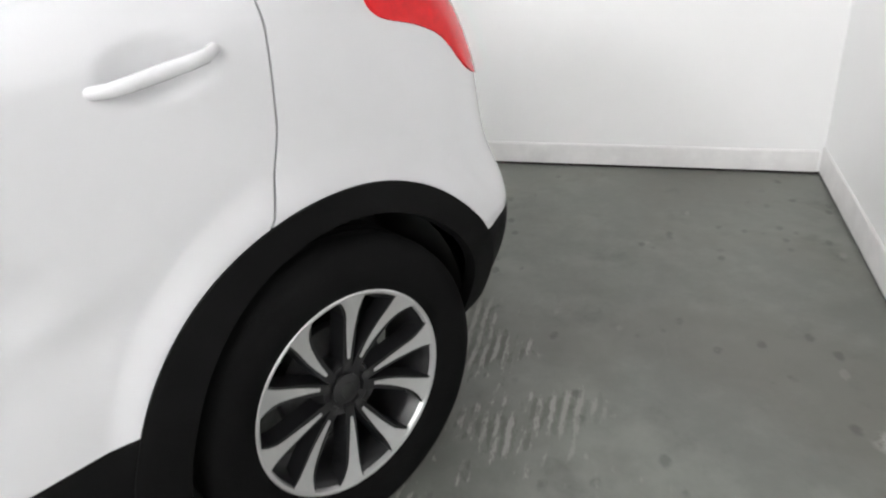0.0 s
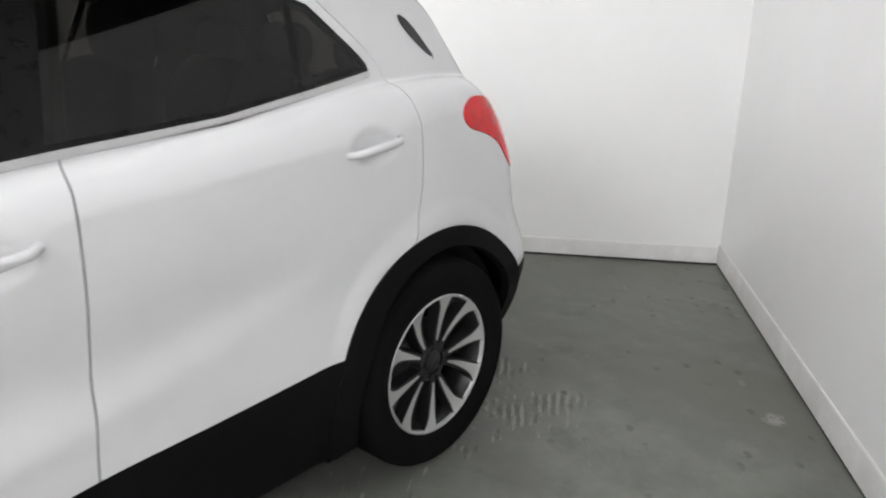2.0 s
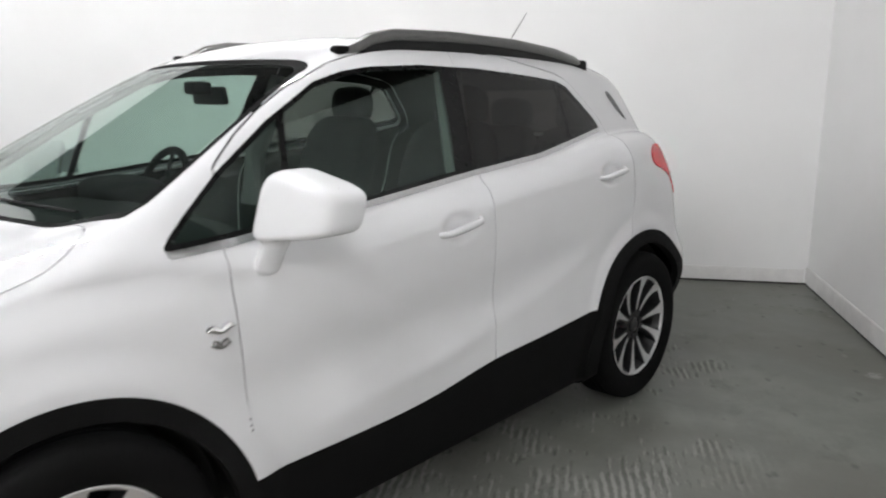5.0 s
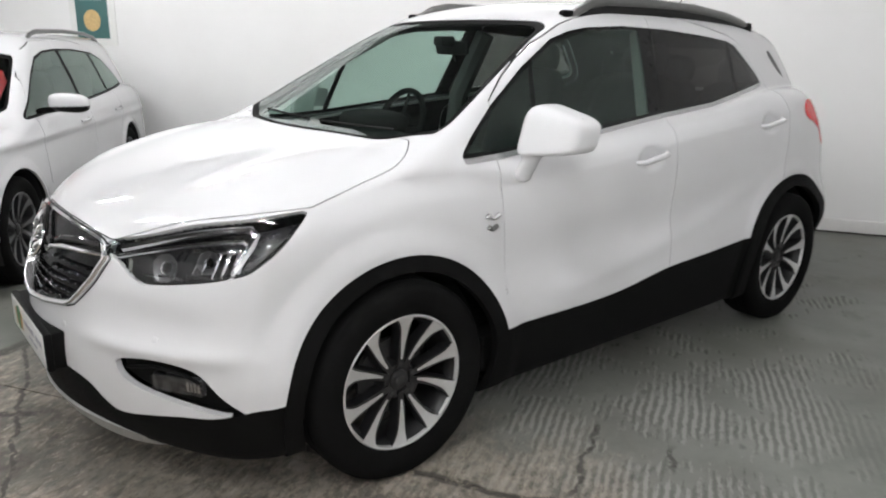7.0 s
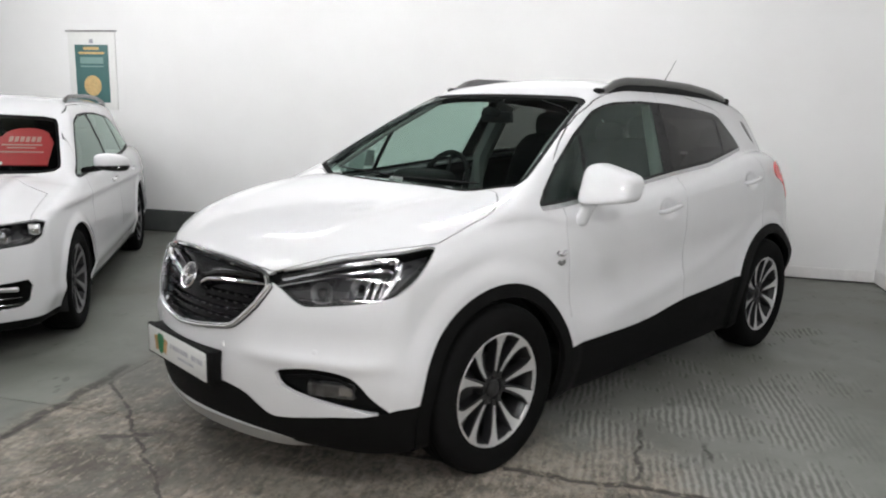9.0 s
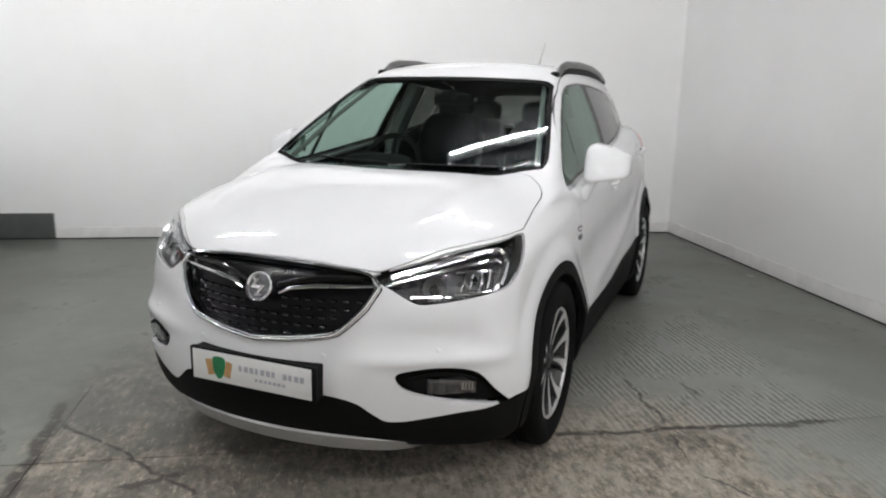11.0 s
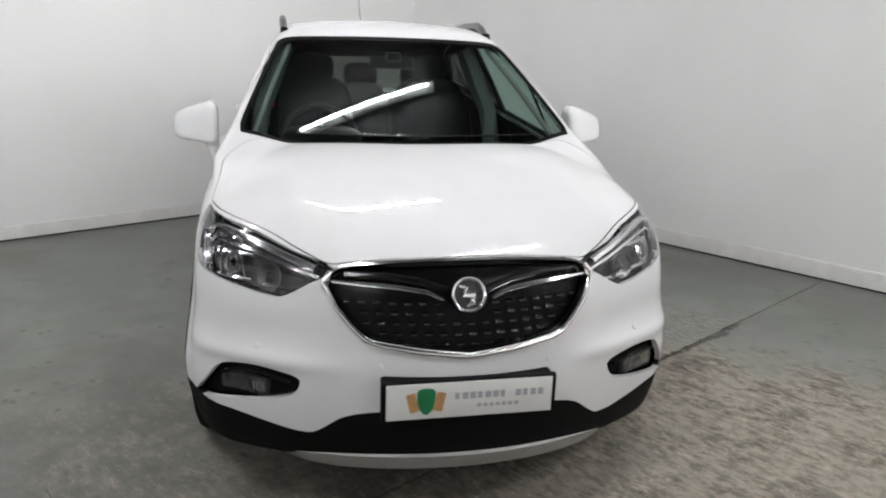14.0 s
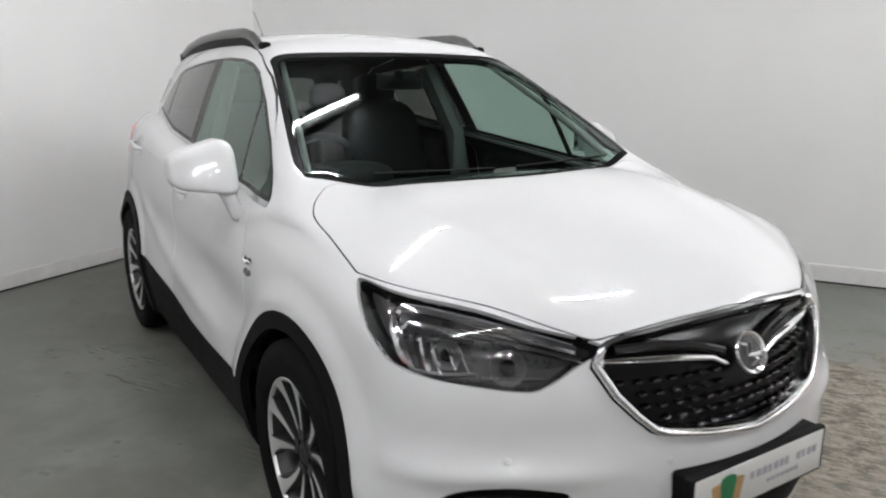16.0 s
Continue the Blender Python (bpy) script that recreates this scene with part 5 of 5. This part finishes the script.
E_DOORS = ([(.80, 1.0), (.86, .80), (.86, .5), (.80, .30), (-.24, .30), (-.24, .99), (-.31, 1.42), (.1, 1.41), (.36, 1.34), (.60, 1.19)],
           [(-.24, .30), (-.24, .99), (-.31, 1.42), (-.8, 1.41), (-1.05, 1.38), (-1.20, 1.02), (-1.17, .82), (-1.0, .62), (-.92, .30)])


def build_estate(at):
    car = thing("car", "white estate car with silver roof rails and black wheels", "car", at)
    e_ring = lambda s: (lambda v: np.hypot(v[:, 0] - s * E_AXLE, v[:, 2] - E_HUB) - .368 + np.where(v[:, 1] < .5, 9, 0))
    guard = lambda v: np.where(v[:, 0] > .0, .715 - .36 * (v[:, 2] - 1.0) - v[:, 1], -1)
    side = lambda poly, off=0.0: (lambda v: np.maximum(outline(poly, v[:, 0], v[:, 2]) + off, guard(v)))
    front = lambda poly, off=0.0: (lambda v: np.maximum(outline(poly, v[:, 1], v[:, 2]) + off, 1.5 - v[:, 0]))
    foot = lambda v: v[:, 0] - (1.14 - .35 * v[:, 1] ** 2)
    phi = {"af": e_ring(1), "ar": e_ring(-1), "win": side(E_WINDOW), "pane": side(E_WINDOW, .016),
           "screen": lambda v: np.maximum(np.maximum(outline(E_SCREEN, v[:, 1], v[:, 2]), -v[:, 0]), foot(v)),
           "screen_in": lambda v: np.maximum(np.maximum(outline(E_SCREEN, v[:, 1], v[:, 2]) + .02, -v[:, 0]), foot(v) + .03),
           "lamp": front(E_LAMP), "intake": front(E_INTAKE), "low": lambda v: v[:, 2] - .235,
           "d1": lambda v: np.abs(v[:, 0] + .27 + .16 * (v[:, 2] - 1.0)) - .035, "d2": lambda v: np.abs(v[:, 0] + 1.12 - .0 * v[:, 2]) - .03,
           "bonnet": lambda v: np.maximum(np.maximum(.735 + .10 * np.clip(v[:, 1] - .4, 0, 1) + .42 * np.clip(1.75 - v[:, 0], 0, .55) - v[:, 2], v[:, 1] - .74), -foot(v) + .006)}
    for k, poly in enumerate(E_DOORS):
        phi["door%d" % k], phi["door%d_in" % k] = side(poly, -.003), side(poly, .003)
    v, t = skin(estate_body, (-2.6, -.021, .1), (2.4, .98, 1.56), .021)
    v, t = cut(v, t, lambda q: q[:, 1])
    t = t[v[t][:, :, 1].mean(1) > 0]
    v[np.abs(v[:, 1]) < 2e-4, 1] = 0
    for f in phi.values():
        v, t = cut(v, t, f)
    n = grad(estate_body, v)
    n /= np.linalg.norm(n, axis=1)[:, None]
    c = v[t].mean(1)
    P = {k: f(c) for k, f in phi.items()}
    left = np.ones(len(t), bool)

    def take(mask):
        m = mask & left
        left[m] = False
        return subset(v, t, n, m)

    def pair(name, piece, material, label="", depth=.012, lift=0.0):
        return [panel(name, flip(*piece) if s else piece, material, car, label, depth, lift) for s in (0, 1)]

    take((P["af"] < 0) | (P["ar"] < 0))
    panel("windscreen", both(*take(P["screen_in"] < 0)), SCREEN, car, "tinted windscreen", 0)
    panel("windscreen_border", both(*take(P["screen"] < 0)), GLOSS_BLACK, car, "black border of the windscreen", .006, -.002)
    pane = (P["pane"] < 0) & (P["d1"] > 0) & (P["d2"] > 0)
    pair("front_window", take(pane & (c[:, 0] > -.27)), CLEAR, "clear front door window", 0)
    pair("rear_window", take(pane & (c[:, 0] > -1.12)), CLEAR, "clear rear door window", 0)
    pair("quarter_window", take(pane), CLEAR, "clear rear quarter window", 0)
    pair("window_surround", take(P["win"] < 0), SATIN_BLACK, "black window surround", .008)
    lamp = take(P["lamp"] < 0)
    lenses = pair("headlamp", lamp, LENS, "clear angular headlamp", 0)
    intake = take(P["intake"] < 0)
    pockets = pair("lower_intake", (intake[0] - .04 * intake[2], intake[1], intake[2]), BLACK_PLASTIC, "black lower air intake", 0)
    panel("underside", both(*take(P["low"] < 0)), BLACK_PLASTIC, car, "black underside", .0)
    panel("bonnet", both(*take(P["bonnet"] < -.003)), PAINT, car, "white bonnet", .014)
    take(P["bonnet"] < .003)
    inner = []
    for k, nm in enumerate(("front_door", "rear_door")):
        piece = take(P["door%d_in" % k] < 0)
        doors = pair(nm, piece, PAINT, "white closed door", .014)
        inner += [piece, flip(*piece)]
        gap = take(P["door%d" % k] < 0)
        pair("shut_line", (gap[0] - .01 * gap[2], gap[1], gap[2]), SEAL, "", 0)
        for s, d in zip((1, -1), doors):
            x0 = (-.02, -1.02)[k]
            z0 = .835
            y0 = surface_y(x0, z0, estate_body)
            part("door_handle", tube(bmesh.new(), [(x0 + .09 - .18 * q / 6, s * (y0 + .022 * (1 - abs(q / 3 - 1) ** 4)), z0 + .004 * q / 6) for q in range(7)], .013, 8), PAINT, d, "white pull handle")
    rest = both(*take(np.ones(len(t), bool)))
    panel("body_shell", rest, PAINT, car, "white body shell", .014)
    for vv, tt, nn in [rest] + inner:
        nn = nn / np.linalg.norm(nn, axis=1)[:, None]
        z = vv[tt].mean(1)[:, 2]
        panel("inner_trim", subset(vv - .035 * nn, tt[:, ::-1], -nn, z > .35), TRIM, car, "dark cabin lining", 0)
    for s, lens, pocket in zip((1, -1), lenses, pockets):
        back = (lamp[0] - .07 * lamp[2], lamp[1], lamp[2])
        panel("housing", flip(*back) if s < 0 else back, LAMP_GREY, lens, "dark lamp housing", 0)
        for y, r in ((.50, .048), (.64, .042)):
            x = surface_x(y, .71, estate_body) - .05
            m = Matrix.Translation((x, s * y, .71)) @ pose(0, 0, 0, 0, 90, 0)
            part("projector", lathe(bmesh.new(), [(r * .4, -.03), (r * .8, -.01), (r, .015), (r * 1.05, .018)], m, 24, caps=False), REFLECTOR, lens, "bright lamp reflector")
        part("indicator", box(bmesh.new(), surface_x(.76, .73, estate_body) - .07, surface_x(.76, .73, estate_body) - .03, s * .76 - .03, s * .76 + .03, .70, .765, .008), REFLECTOR, lens)
        x = surface_x(.58, .42, estate_body) - .035
        part("fog_lamp", box(bmesh.new(), x - .03, x, s * .60 - .10, s * .60 + .10, .405, .435, .008), REFLECTOR, pocket, "narrow bright fog lamp")
        for z in (.33, .365):
            part("slat", tube(bmesh.new(), [(surface_x(y, z, estate_body) - .02, s * y, z) for y in (.40, .5, .6, .7)], .007, 6), GLOSS_BLACK, pocket)
        # mirror
        f0 = soft_box((0, 0, 0), (.070, .115, .064), 3.0)
        house = lambda x_, y_, z_, s=s: f0(x_ - .60 + .35 * (y_ * s - .97), y_ * s - .97, z_ - 1.012 + .10 * (y_ * s - .97))
        y0, y1 = (.82, 1.12) if s > 0 else (-1.12, -.82)
        mir = blob("wing_mirror", lambda a, b, c_, h=house: np.maximum(h(a, b, c_), .990 - c_), (.45, y0, .92), (.75, y1, 1.11), .012, PAINT, car, "white and black wing mirror")
        blob("mirror_base", lambda a, b, c_, h=house: np.maximum(h(a, b, c_), c_ - .988), (.45, y0, .92), (.75, y1, 1.11), .012, GLOSS_BLACK, mir, "black lower half of the mirror")
        part("mirror_arm", tube(bmesh.new(), [(.66, s * .77, .955), (.62, s * .90, .975)], .022, 8), GLOSS_BLACK, mir)
        rail = [(.05, .545, 1.40), (-.02, .55, 1.45), (-.15, .553, 1.478), (-.8, .55, 1.487), (-1.4, .53, 1.47), (-1.75, .51, 1.44), (-1.9, .50, 1.40)]
        part("roof_rail", tube(bmesh.new(), [(a, s * b, z) for a, b, z in rail], .017, 8), plain_rail, car, "dark silver roof rail")
        for x in (E_AXLE, -E_AXLE):
            bm = bmesh.new()
            rows = []
            for k in range(21):
                a = math.radians(-20 + 220 * k / 20)
                rows.append([bm.verts.new((x + rr * math.cos(a), s * y, E_HUB + rr * math.sin(a))) for y, rr in ((.865, .372), (.52, .368), (.515, .05))])
            for r0, r1 in zip(rows, rows[1:]):
                for k in range(2):
                    bm.faces.new((r0[k], r0[k + 1], r1[k + 1], r1[k]))
            part("wheel_well", bm, SEAL, car, "black wheel well liner")
            wheel(car, pose(x, s * .765, E_HUB, -90 * s, 0, 0), .1 * s, 5, .323, .228, ALLOY_GREY)
    part("underbody", box(bmesh.new(), -2.2, 2.0, -.50, .50, .18, .40, .03), SEAL, car, "black underbody")
    dash = lambda x, y, z: smax(soft_box((.75, 0, .75), (.32, .70, .20), 4.0)(x, y, z), z - .955, .03)
    blob("dashboard", dash, (.4, -.74, .5), (1.1, .74, 1.0), .04, TRIM, car, "dark dashboard")
    for s in (1, -1):
        st = seat(car, -.02, s * .36, .48)
        st.matrix_local = pose(-.02, s * .36, -.13)
    for y in (-.40, .40):
        st = seat(car, -.92, y, .45)
        st.matrix_local = pose(-.92, y, -.13)
    # price board propped behind the windscreen; its lettering as bars
    m = pose(.62, 0, 1.115, 0, 35.0, 0)
    # an arched head over a wide board
    rim_ = [(.20, -.50), (.20, .585), (-.06, .585), (-.115, .56)] + [(-.115 - .105 * math.sin(q * math.pi / 8), .40 + .155 * math.cos(q * math.pi / 8)) for q in range(9)] + [(-.115, .20), (-.06, .15), (-.06, -.50)]
    bm = bmesh.new()
    face_ = bm.faces.new([bm.verts.new((x, y, -.004)) for x, y in rim_])
    g = bmesh.ops.extrude_face_region(bm, geom=[face_])
    bmesh.ops.translate(bm, verts=[q for q in g["geom"] if isinstance(q, bmesh.types.BMVert)], vec=(0, 0, .008))
    bmesh.ops.transform(bm, matrix=m, verts=bm.verts)
    card = part("price_board", bm, RED_CARD, car, "red price board with an arched head behind the windscreen", smooth=False)
    for k in range(6):
        y = .295 + .036 * k
        part("text_bar", box(bmesh.new(), -.115, -.055, y, y + .026, .0042, .0062, 0, m), CARD_INK, card)
    for x, y0, y1 in ((-.02, .26, .52), (.012, .30, .48), (.06, .22, .54)):
        part("text_bar", box(bmesh.new(), x - .007, x + .007, y0, y1, .0042, .0062, 0, m), CARD_INK, card)
    part("paper_tag", box(bmesh.new(), .17, .20, .10, .30, .0042, .0062, 0, m), CREAM, card, "white paper tag")
    return car


E_YAW = 60.3
E_AT = Matrix.Translation((1.22, -3.43, 0)) @ pose(0, 0, 0, 0, 0, E_YAW) @ pose(0, -.825, 0)
build_estate(E_AT)
